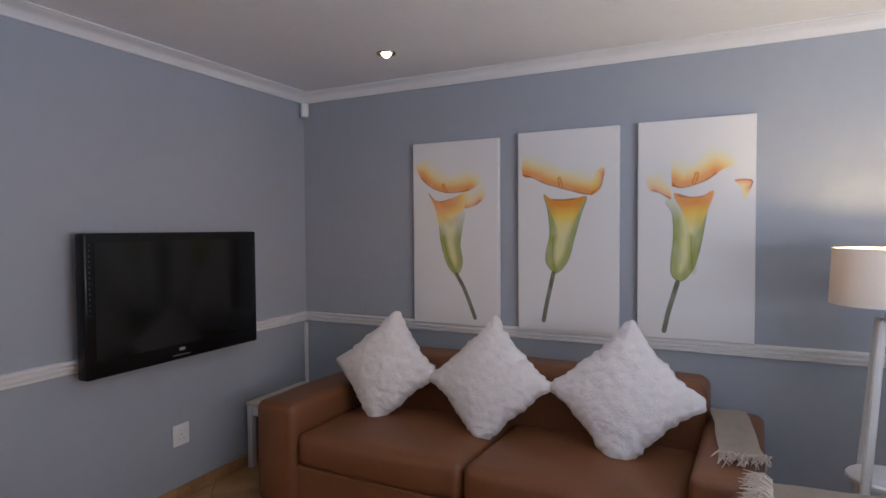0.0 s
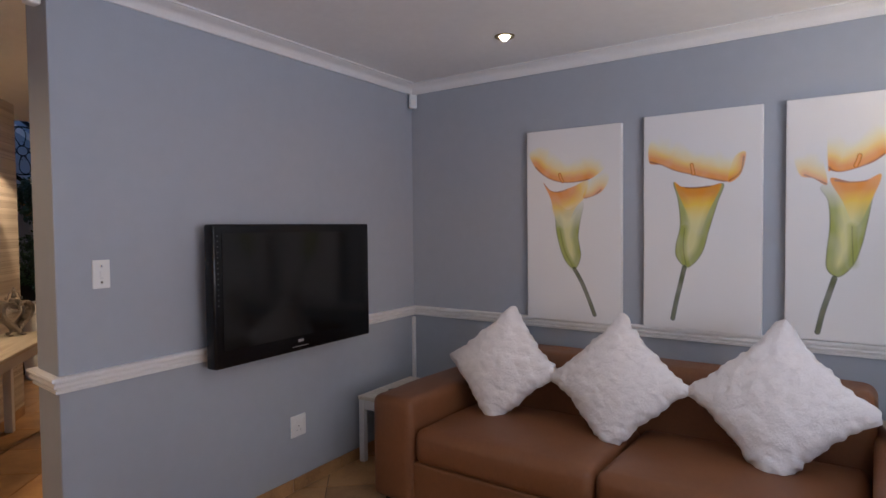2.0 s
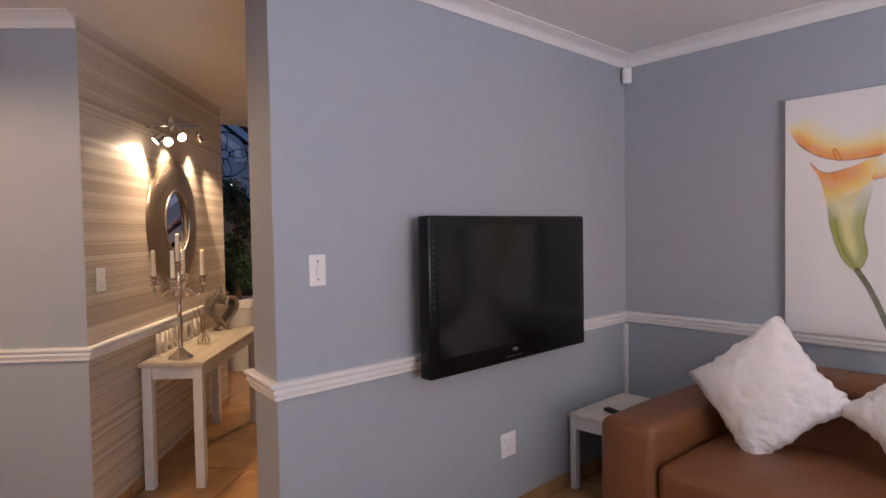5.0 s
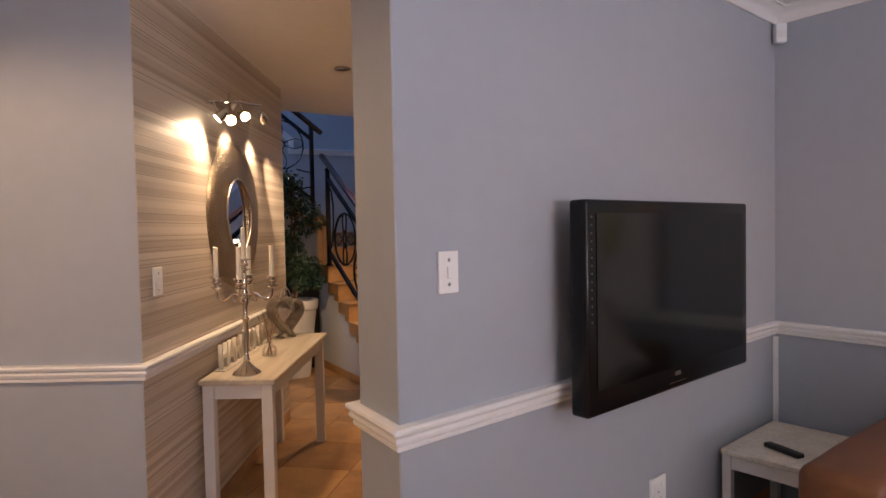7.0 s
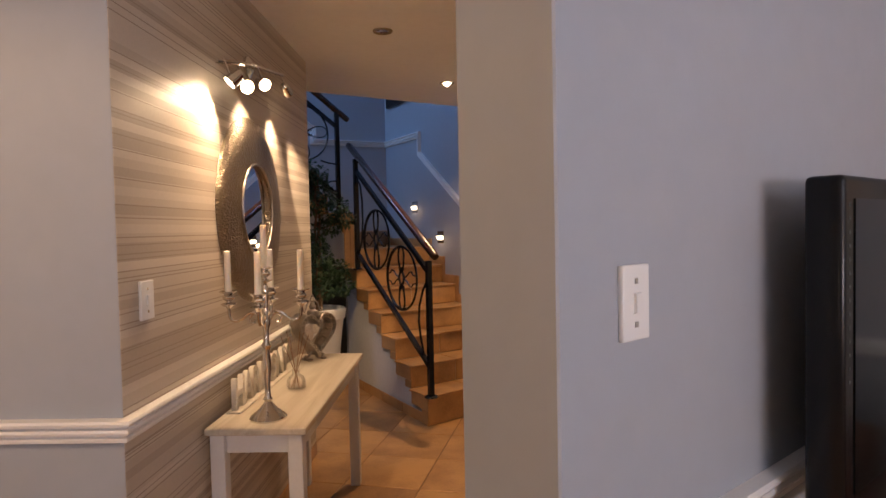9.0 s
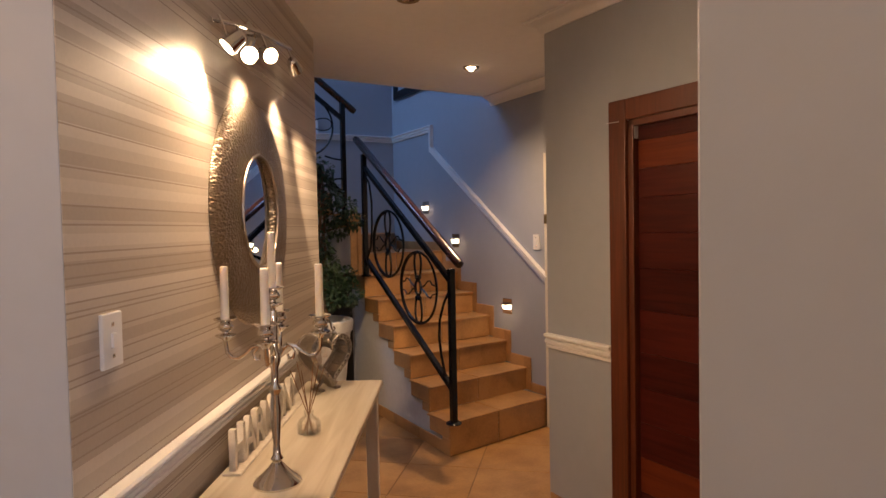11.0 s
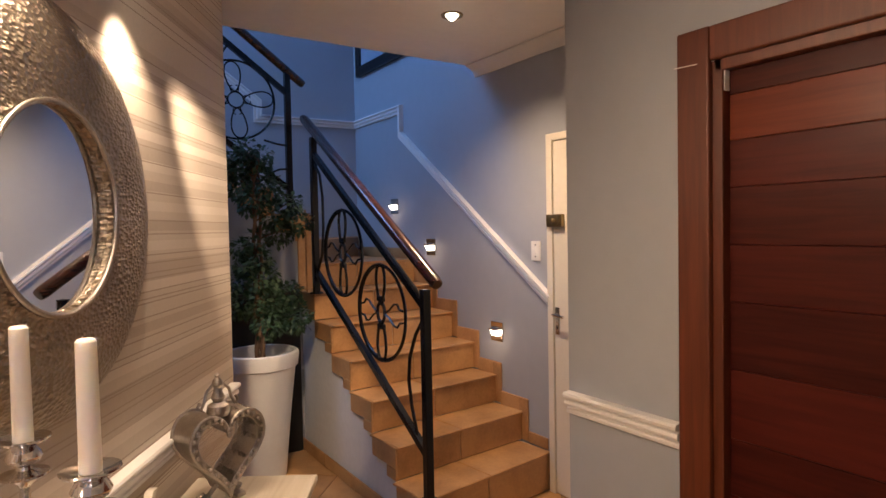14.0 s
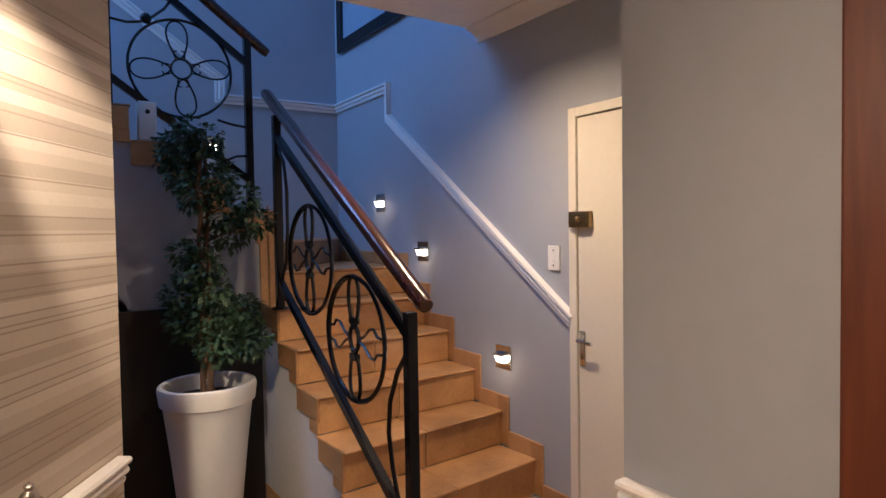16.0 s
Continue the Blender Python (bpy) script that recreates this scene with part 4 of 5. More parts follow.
# each wash: paint, outline it stays within (or none), inked edge, height range over which it fades in
FLOWERS = [
    [(BELL, [(0.30, 0.36), (0.45, 0.42), (0.62, 0.38), (0.59, 0.48), (0.57, 0.56), (0.595, 0.66), (0.53, 0.725), (0.42, 0.68), (0.34, 0.56), (0.315, 0.45)], None, (0.36, 0.52)),
     (RIB, None, [(0.37, 0.52), (0.42, 0.63), (0.51, 0.715)], None),
     (THROAT, [(0.19, 0.275), (0.27, 0.315), (0.36, 0.322), (0.52, 0.300), (0.67, 0.272), (0.63, 0.36), (0.54, 0.41), (0.42, 0.52), (0.31, 0.45), (0.27, 0.36)], [(0.20, 0.282), (0.28, 0.315), (0.36, 0.322), (0.44, 0.312)], None),
     (FOLD, [(0.66, 0.285), (0.86, 0.20), (0.88, 0.27), (0.80, 0.335), (0.63, 0.365), (0.63, 0.33)], [(0.63, 0.365), (0.72, 0.355), (0.80, 0.325)], None),
     (PETAL, [(0.09, 0.185), (0.05, 0.10), (0.40, 0.08), (0.80, 0.14), (0.86, 0.20), (0.70, 0.265), (0.52, 0.280), (0.37, 0.275), (0.22, 0.245)], [(0.10, 0.19), (0.22, 0.245), (0.37, 0.275), (0.52, 0.280), (0.68, 0.268)], None),
     (SPADIX, None, [(0.37, 0.235), (0.385, 0.258), (0.40, 0.272)], None),
     (STEM, None, [(0.525, 0.725), (0.60, 0.79), (0.67, 0.87), (0.735, 0.955)], None)],
    [(BELL, [(0.27, 0.318), (0.345, 0.338), (0.47, 0.343), (0.60, 0.338), (0.70, 0.335), (0.65, 0.415), (0.585, 0.53), (0.52, 0.645), (0.40, 0.71), (0.30, 0.665), (0.293, 0.605), (0.33, 0.515), (0.31, 0.40)], None, None),
     (RIB, None, [(0.37, 0.53), (0.36, 0.62), (0.385, 0.70)], None),
     (THROAT, [(0.28, 0.320), (0.345, 0.338), (0.47, 0.343), (0.60, 0.338), (0.68, 0.338), (0.58, 0.45), (0.48, 0.57), (0.38, 0.45)], [(0.38, 0.341), (0.47, 0.344), (0.58, 0.340)], None),
     (PETAL, [(0.05, 0.213), (0.10, 0.10), (0.50, 0.06), (0.78, 0.14), (0.86, 0.21), (0.83, 0.29), (0.73, 0.325), (0.55, 0.305), (0.42, 0.285), (0.29, 0.265), (0.16, 0.233)], [(0.06, 0.215), (0.16, 0.233), (0.29, 0.265), (0.42, 0.285), (0.55, 0.305), (0.72, 0.325)], None),
     (FOLD, [(0.73, 0.325), (0.83, 0.295), (0.87, 0.20), (0.78, 0.22)], [(0.74, 0.322), (0.83, 0.285), (0.855, 0.22)], None),
     (SPADIX, None, [(0.43, 0.240), (0.438, 0.262), (0.445, 0.282)], None),
     (STEM, None, [(0.37, 0.71), (0.335, 0.79), (0.30, 0.87), (0.27, 0.95)], None)],
    [(BELL, [(0.25, 0.37), (0.34, 0.345), (0.455, 0.352), (0.565, 0.348), (0.675, 0.325), (0.62, 0.40), (0.585, 0.50), (0.545, 0.605), (0.49, 0.685), (0.39, 0.735), (0.305, 0.705), (0.30, 0.635), (0.32, 0.525), (0.305, 0.425)], None, (0.33, 0.46)),
     (RIB, None, [(0.475, 0.53), (0.48, 0.60), (0.487, 0.68)], None),
     (THROAT, [(0.32, 0.335), (0.455, 0.349), (0.565, 0.347), (0.665, 0.328), (0.60, 0.43), (0.50, 0.53), (0.41, 0.43)], [(0.36, 0.342), (0.455, 0.349), (0.565, 0.346)], None),
     (FOLD, [(0.10, 0.31), (0.06, 0.20), (0.24, 0.18), (0.275, 0.27), (0.30, 0.358), (0.20, 0.33)], [(0.14, 0.315), (0.22, 0.335), (0.30, 0.357)], None),
     (PETAL, [(0.305, 0.285), (0.33, 0.10), (0.62, 0.12), (0.87, 0.198), (0.73, 0.235), (0.62, 0.275), (0.51, 0.297), (0.40, 0.310), (0.33, 0.303)], [(0.31, 0.288), (0.34, 0.304), (0.40, 0.310), (0.51, 0.297), (0.62, 0.272), (0.68, 0.25)], None),
     (FOLD, [(0.83, 0.283), (0.91, 0.278), (0.975, 0.288), (0.955, 0.325), (0.905, 0.37), (0.885, 0.315)], [(0.835, 0.286), (0.90, 0.282), (0.97, 0.290), (0.955, 0.32)], None),
     (SPADIX, None, [(0.52, 0.248), (0.51, 0.268), (0.495, 0.288)], None),
     (STEM, None, [(0.36, 0.74), (0.32, 0.81), (0.28, 0.88), (0.245, 0.965)], None)],
]


def flower_sheet(w, h, washes):
    """The painted side of a canvas: a fine sheet whose points carry the colour of thin washes of paint."""
    nx, ny = 180, 336
    U, V = np.meshgrid(np.linspace(0.012, 0.988, nx), np.linspace(0.008, 0.992, ny))
    X, Y = U * w, V * h
    cloud = 0.5 + 0.22 * np.sin(31 * X + 2.2 * np.sin(23 * Y)) + 0.18 * np.sin(47 * Y + 2.7 * np.sin(39 * X))
    colour = np.empty((ny, nx, 3))
    colour[:] = WHITE
    for wash, outline, edge, fade in washes:
        cover = np.ones(X.shape)
        if outline:
            d, inside = line_distance(X, Y, smooth_line(outline, w, h, True), True)
            cover = np.clip(0.5 + np.where(inside, d, -d) / 0.004, 0, 1)
        if edge:
            d, _ = line_distance(X, Y, smooth_line(edge, w, h, False), False)
        d = d * (1 + 0.30 * (cloud - 0.5) * (d > 0.02))
        at_d = [k[0] for k in wash]
        ink = np.stack([np.interp(d, at_d, [k[1][c] for k in wash]) for c in range(3)], -1)
        cover = cover * np.interp(d, at_d, [k[2] for k in wash]) * (0.90 + 0.20 * (cloud - 0.5))
        if fade:
            cover = cover * np.clip((V - fade[0]) / (fade[1] - fade[0]), 0, 1)
        cover = np.clip(cover, 0, 1)[..., None]
        colour = colour * (1 - cover) + ink * cover
    verts = np.stack([np.full(X.size, -0.0432), (w / 2 - X).ravel(), (h / 2 - Y).ravel()], -1)
    idx = np.arange(nx * ny).reshape(ny, nx)
    quads = np.stack([idx[:-1, :-1], idx[1:, :-1], idx[1:, 1:], idx[:-1, 1:]], -1).reshape(-1, 4)
    me = bpy.data.meshes.new("painted_flower")
    me.from_pydata(verts.tolist(), [], quads.tolist())
    layer = me.color_attributes.new("paint", "FLOAT_COLOR", "POINT")
    layer.data.foreach_set("color", np.concatenate([colour.reshape(-1, 3), np.ones((nx * ny, 1))], 1).astype(np.float32).ravel())
    return me


CANV = [(-0.986, -1.610), (-1.742, -2.358), (-2.463, -3.060)]
for i, (ya, yb) in enumerate(CANV):
    z0, z1 = (0.946, 0.955, 0.960)[i], (2.154, 2.170, 2.172)[i]
    pc = thing("canvas_painting", ("white canvas with a narrow orange calla lily", "white canvas with an orange calla lily", "white canvas with a wide open orange calla lily")[i], "painting", ROOM_P @ pose(0, (ya + yb) / 2, (z0 + z1) / 2), "lily paintings")
    w, h = ya - yb, z1 - z0
    part("canvas", boxed(-0.042, -0.004, -w / 2, w / 2, -h / 2, h / 2, 0.004), M_CANVAS, pc)

    part("painted_flower", None, M_WATERCOLOUR, pc, me=flower_sheet(w, h, FLOWERS[i]))


def soft_box(x0, x1, y0, y1, z0, z1, bev, puff=0.0, cuts=10, seed=0):
    """A padded block: bevelled, with its faces swelling a little and an uneven surface."""
    bm = boxed(x0, x1, y0, y1, z0, z1, bev, 4)
    bmesh.ops.subdivide_edges(bm, edges=[e for e in bm.edges if e.calc_length() > 0.15], cuts=cuts, use_grid_fill=True)
    cx, cy, cz, hx, hy, hz = (x0 + x1) / 2, (y0 + y1) / 2, (z0 + z1) / 2, (x1 - x0) / 2, (y1 - y0) / 2, (z1 - z0) / 2
    for v in bm.verts:
        u, s, t = (v.co.x - cx) / hx, (v.co.y - cy) / hy, (v.co.z - cz) / hz
        v.co.z += puff * (1 - u * u) * (1 - s * s) * (1 if t > 0 else 0)
        v.co.x -= puff * 0.6 * (1 - t * t) * (1 - s * s) * (1 if u < 0 else 0)
        v.co += Vector((0, 0, 0.006)) * noise.noise(Vector((v.co.x * 4 + seed, v.co.y * 4, v.co.z * 4)))
    return bm


sofa = thing("sofa", "tan leather three-seat sofa with square padded arms", "sofa", ROOM_P)
part("base", soft_box(-1.08, -0.12, -3.06, -0.60, 0.06, 0.29, 0.02), M_LEATHER, sofa, smooth=True)
part("arm", soft_box(-1.11, -0.12, -0.845, -0.565, 0.05, 0.625, 0.045, 0.01, 6, 1), M_LEATHER, sofa, smooth=True)
part("arm", soft_box(-1.13, -0.12, -3.11, -2.845, 0.05, 0.625, 0.045, 0.01, 6, 2), M_LEATHER, sofa, smooth=True)
part("backrest", soft_box(-0.40, -0.10, -2.86, -0.83, 0.10, 0.80, 0.06, 0.015, 8, 3), M_LEATHER, sofa, smooth=True)
part("seat_cushion", soft_box(-1.10, -0.38, -1.845, -0.85, 0.285, 0.475, 0.05, 0.03, 10, 4), M_LEATHER, sofa, smooth=True)
part("seat_cushion", soft_box(-1.10, -0.38, -2.84, -1.852, 0.285, 0.475, 0.05, 0.03, 10, 5), M_LEATHER, sofa, smooth=True)
for x, y in ((-1.03, -0.65), (-1.03, -3.02), (-0.2, -0.65), (-0.2, -3.02)):
    part("foot", boxed(x - 0.03, x + 0.03, y - 0.03, y + 0.03, 0.0, 0.06, 0.004), M_IRON, sofa)


def cushion(label, m, size, seed):
    """A square fleece cushion, thick in its middle, with drawn-out corners; stands on one corner."""
    bm, n = blank(), 56
    grid = [[], []]
    for side in (0, 1):
        for i in range(n + 1):
            row = []
            for j in range(n + 1):
                u, v = 2 * i / n - 1, 2 * j / n - 1
                e = (1 - u * u) * (1 - v * v)
                ear = max(0.0, abs(u * v) - 0.45) / 0.55
                t = (0.118 * (max(e, 0) ** 0.40) + 0.030 * ear * max(e, 0) ** 0.25 * (1 - ear)) * (1 if side else -0.85)
                x = u * size * 0.545 * (1 - 0.19 * (1 - v ** 4)) * math.sqrt(1 - 0.26 * v ** 10)
                z = v * size * 0.545 * (1 - 0.19 * (1 - u ** 4)) * math.sqrt(1 - 0.26 * u ** 10)
                # the lower corner is pressed into the seat
                down = (u - v) / 2
                sag = max(0.0, down - 0.62) / 0.38
                side_way = (u + v) / 2
                p = Vector((x - 0.050 * sag * size + 0.20 * sag * side_way * size, -t * (1 + 0.25 * sag), z + 0.050 * sag * size + 0.20 * sag * side_way * size))
                lump = noise.fractal(p * 17 + Vector((seed * 3.1, seed, side * 5 * (e > 0.0001))), 0.7, 2.1, 5)
                crease = 1 - abs(noise.noise(p * 11 + Vector((0, 0, seed * 7)))) * 3
                edge = 1.4 * noise.noise(Vector((x * 8 + seed * 2, z * 8, 0))) + 1.4 * noise.noise(Vector((x * 30, z * 30, seed)))
                p += Vector((x * 0.035 * edge, (-0.0050 * lump + 0.0022 * max(crease, 0)) * min(1, e * 6), z * 0.035 * edge))
                row.append(bm.verts.new(p))
            grid[side].append(row)
    for side in (0, 1):
        g = grid[side]
        for i in range(n):
            for j in range(n):
                q = (g[i][j], g[i + 1][j], g[i + 1][j + 1], g[i][j + 1])
                bm.faces.new(q if side else q[::-1])
    bmesh.ops.remove_doubles(bm, verts=bm.verts[:], dist=0.0015)
    return tagged(part("cushion", bm, M_FUR, None, "", m, True), label, "cushion", "fleece cushions")


for i, (y, x, zc, lean, turn, size) in enumerate(((-1.10, -0.575, 0.752, -24, -86, 0.535), (-1.77, -0.575, 0.742, -23, -90, 0.55), (-2.495, -0.585, 0.760, -24, -92, 0.575))):
    cushion("white fleece cushion standing on its corner on the sofa", ROOM_P @ pose(x, y, zc, 0, 0, turn) @ pose(0, 0, 0, lean, 0, 0) @ pose(0, 0, 0, 0, 45 + (2, -2, 0)[i], 0), size, i + 1)


def throw_over(name, label, m, width, pts, seed):
    """A folded wool throw laid along a line of points (x, z), with fringe at its end."""
    t = thing(name, label, "throw", m)
    bm, nw = blank(), 12
    rows = []
    for k, (x, z) in enumerate(pts):
        rows.append([bm.verts.new((x, (j / nw - 0.5) * width * (1 + 0.05 * noise.noise(Vector((k * 0.7, seed, 0)))) + 0.012 * noise.noise(Vector((k * 0.9, j, seed))), z + 0.010 * noise.noise(Vector((x * 9, j * 0.8, seed))))) for j in range(nw + 1)])
    for a, b in zip(rows, rows[1:]):
        for j in range(nw):
            bm.faces.new((a[j], a[j + 1], b[j + 1], b[j]))
    bmesh.ops.solidify(bm, geom=bm.faces[:], thickness=0.030)
    part("cloth", bm, M_THROW, t, smooth=True)
    fr, (x1, z1), rnd = blank(), pts[-1], random.Random(seed)
    for j in range(90):
        y = (j / 89 - 0.5) * width
        a = Vector((x1, y, z1 + 0.008))
        b = a + Vector((-0.045 + 0.025 * rnd.random(), rnd.uniform(-0.022, 0.022), rnd.uniform(-0.004, 0.022)))
        c = b + Vector((-0.060 * rnd.uniform(0.3, 1.2), rnd.uniform(-0.035, 0.035), rnd.uniform(-0.026, 0.006)))
        tube(fr, [a, b, c], [0.004, 0.004, 0.0015], 4)
    part("fringe", fr, M_THROW, t, "knotted wool fringe")
    return t


throw_over("throw", "folded cream wool throw with a fringe on the sofa arm", ROOM_P @ pose(0, -2.905, 0, 0, 0, 8), 0.165, [(-0.28, 0.665), (-0.40, 0.675), (-0.52, 0.668), (-0.64, 0.655), (-0.78, 0.650), (-0.90, 0.648)], 3)

# second seat in front of the lamp, of which an arm shows
chair = thing("armchair", "tan leather armchair with a throw over its back", "armchair", ROOM_P)
part("backrest", soft_box(-1.37, -1.15, -3.95, -2.985, 0.05, 0.625, 0.05, 0.01, 6, 9), M_LEATHER, chair, smooth=True)
part("arm", soft_box(-1.98, -1.36, -3.22, -2.985, 0.05, 0.50, 0.045, 0.01, 6, 7), M_LEATHER, chair, smooth=True)
part("arm", soft_box(-1.98, -1.36, -3.95, -3.72, 0.05, 0.50, 0.045, 0.01, 6, 10), M_LEATHER, chair, smooth=True)
part("seat_cushion", soft_box(-1.96, -1.37, -3.71, -3.23, 0.22, 0.42, 0.05, 0.02, 8, 8), M_LEATHER, chair, smooth=True)
part("base", soft_box(-1.95, -1.37, -3.72, -3.22, 0.0, 0.23, 0.02), M_LEATHER, chair, smooth=True)
throw_over("throw", "cream wool throw with a fringe laid along the armchair back", ROOM_P @ pose(-1.25, -3.5, 0, 0, 0, -90), 0.23, [(0.45, 0.665), (0.30, 0.668), (0.15, 0.664), (0.0, 0.667), (-0.15, 0.662), (-0.28, 0.660), (-0.37, 0.655)], 8)

lamp = thing("floor_lamp", "white wooden tripod floor lamp with a round linen shade, lit", "lamp", ROOM_P @ pose(-0.52, -3.56, 0))
sh = blank()
lathe(sh, [(0.212, 1.255), (0.215, 1.255), (0.205, 1.49), (0.202, 1.49), (0.209, 1.258)], 48)
part("shade", sh, M_LINEN, lamp, "white linen drum shade", smooth=True)
for a in (146, 266, 26):
    c, s = math.cos(radians(a)), math.sin(radians(a))
    part("leg", tube(blank(), [(0.25 * c, 0.25 * s, 0.0), (0.18 * c, 0.18 * s, 0.35), (0.12 * c, 0.12 * s, 0.75), (0.068 * c, 0.068 * s, 1.10), (0.058 * c, 0.058 * s, 1.19)], [0.016, 0.018, 0.02, 0.02, 0.015], 10), M_WHITEWOOD, lamp, smooth=True)
part("shelf", lathe(blank(), [(0.0, 0.500), (0.140, 0.500), (0.145, 0.508), (0.145, 0.522), (0.140, 0.528), (0.0, 0.528)], 40), M_WHITEWOOD, lamp, smooth=True)
part("stem", tube(blank(), [(0, 0, 1.08), (0, 0, 1.30)], 0.014, 12), M_WHITEWOOD, lamp, smooth=True)
part("bulb", ball(blank(), (0, 0, 1.34), 0.03), M_BULB, lamp, "lit bulb")

st = thing("side_table", "small whitewashed side table with a marbled top in the corner", "table", ROOM_T)
part("tabletop", boxed(-0.70, -0.10, -0.46, -0.025, 0.415, 0.44, 0.005), M_WASHED, st)
for x, y in ((-0.675, -0.05), (-0.675, -0.43), (-0.13, -0.05), (-0.13, -0.43)):
    part("leg", boxed(x - 0.02, x + 0.02, y - 0.02, y + 0.02, 0.0, 0.415, 0.003), M_WHITEWOOD, st)
for x0, x1, y0, y1 in ((-0.685, -0.665, -0.41, -0.07), (-0.14, -0.12, -0.41, -0.07), (-0.655, -0.15, -0.06, -0.04), (-0.655, -0.15, -0.44, -0.42)):
    part("apron", boxed(x0, x1, y0, y1, 0.35, 0.415, 0.002), M_WHITEWOOD, st)
rc = thing("remote_control", "black remote control lying on the side table", "remote", ROOM_T @ pose(-0.54, -0.24, 0.44, 0, 0, 70))
part("body", boxed(-0.09, 0.09, -0.022, 0.022, 0.0, 0.02, 0.006, 3), M_TVBACK, rc, smooth=True)
part("keypad", boxed(-0.07, 0.06, -0.016, 0.016, 0.0195, 0.021), M_DARKSLOT, rc)

det = thing("motion_detector", "small white motion detector in the ceiling corner", "detector", ROOM_T @ pose(-0.035, -0.035, 2.475, 0, 0, -45))
part("housing", boxed(-0.028, 0.028, -0.03, 0.02, -0.05, 0.05, 0.010, 3), M_PLASTIC, det, smooth=True)
part("lens", boxed(-0.018, 0.018, -0.033, -0.028, -0.03, 0.012, 0.002), M_WAX, det)
det2 = thing("motion_detector", "small white motion detector high on the wall end", "detector", ROOM_T @ pose(TV_END - 0.028, 0.06, 2.50, 0, 0, -90))
part("housing", boxed(-0.028, 0.028, -0.022, 0.028, -0.05, 0.05, 0.010, 3), M_PLASTIC, det2, smooth=True)


def downlight(label, where, lit):
    t = thing("downlight", label, "light", pose(*where), "ceiling downlights")
    part("rim", lathe(blank(), [(0.034, 0.002), (0.036, -0.004), (0.054, -0.006), (0.056, 0.0), (0.034, 0.004)], 28), M_BRASS, t, smooth=True)
    part("lamp_cup", lathe(blank(), [(0.0, 0.002), (0.033, 0.002), (0.030, -0.006), (0.012, -0.026) if lit else (0.02, -0.004), (0.0, -0.030 if lit else -0.004)], 20), M_LENS if lit else M_CHROME, t, "glowing lamp" if lit else "unlit lamp", smooth=True)


downlight("lit brass downlight in the sitting room ceiling", at(ROOM_P, -0.622, -1.155, CEIL), True)
downlight("lit brass downlight in the hall ceiling", (3.235, 6.953, CEIL), True)
# fixture added out of view, for the warm light on the return wall
downlight("unseen lit brass downlight added over the open side", (-0.45, 4.15, CEIL), True)
downlight("unlit brass downlight in the hall ceiling", (2.286, 6.072, CEIL), False)

# ---- the passage ----
table = thing("console_table", "narrow whitewashed console table against the papered wall", "table", HALL_W)
part("tabletop", boxed(-0.045, 0.335, 0.505, 1.855, 0.735, 0.762, 0.006), M_TABLETOP, table)
for x, y in ((-0.01, 0.565), (0.285, 0.565), (-0.01, 1.80), (0.285, 1.80)):
    part("leg", boxed(x - 0.028, x + 0.028, y - 0.028, y + 0.028, 0.0, 0.735, 0.004), M_WHITEWOOD, table)
for x0, x1, y0, y1 in ((0.02, 0.255, 0.555, 0.577), (0.02, 0.255, 1.788, 1.81), (-0.02, 0.0, 0.595, 1.77), (0.278, 0.298, 0.595, 1.77)):
    part("apron", boxed(x0, x1, y0, y1, 0.655, 0.735, 0.002), M_WHITEWOOD, table)

TT = 0.762
cb = thing("candelabra", "polished silver five-arm candelabra with unlit ivory candles", "candelabra", HALL_W @ pose(0.157, 0.635, TT, 0, 0, 8))
part("base", lathe(blank(), [(0.0, 0.0), (0.072, 0.0), (0.072, 0.006), (0.066, 0.014), (0.045, 0.030), (0.028, 0.048), (0.018, 0.060), (0.013, 0.068)], 32), M_SILVER, cb, smooth=True)
part("stem", lathe(blank(), [(0.012, 0.062), (0.019, 0.075), (0.012, 0.088), (0.010, 0.12), (0.014, 0.17), (0.017, 0.22), (0.012, 0.265), (0.020, 0.285), (0.011, 0.30), (0.011, 0.345), (0.018, 0.365), (0.021, 0.385), (0.013, 0.405), (0.012, 0.44), (0.015, 0.50), (0.011, 0.52)], 20), M_SILVER, cb, smooth=True)


def candle_cup(where, top, parent):
    cup = part("candle_cup", lathe(blank(), [(0.006, -0.060), (0.012, -0.052), (0.030, -0.042), (0.030, -0.039), (0.010, -0.034), (0.009, -0.030), (0.020, -0.023), (0.023, -0.016), (0.019, -0.008), (0.014, -0.002), (0.030, 0.004), (0.034, 0.008), (0.033, 0.010), (0.013, 0.004), (0.0, 0.004)], 24, where), M_SILVER, parent, smooth=True)
    part("candle", lathe(blank(), [(0.0, 0.0), (0.0125, 0.0), (0.0115, top), (0.009, top + 0.003), (0.0, top - 0.001)], 18, (where[0], where[1], where[2] + 0.005)), M_WAX, cup, "ivory wax candle", smooth=True)


candle_cup((0, 0, 0.580), 0.165, cb)
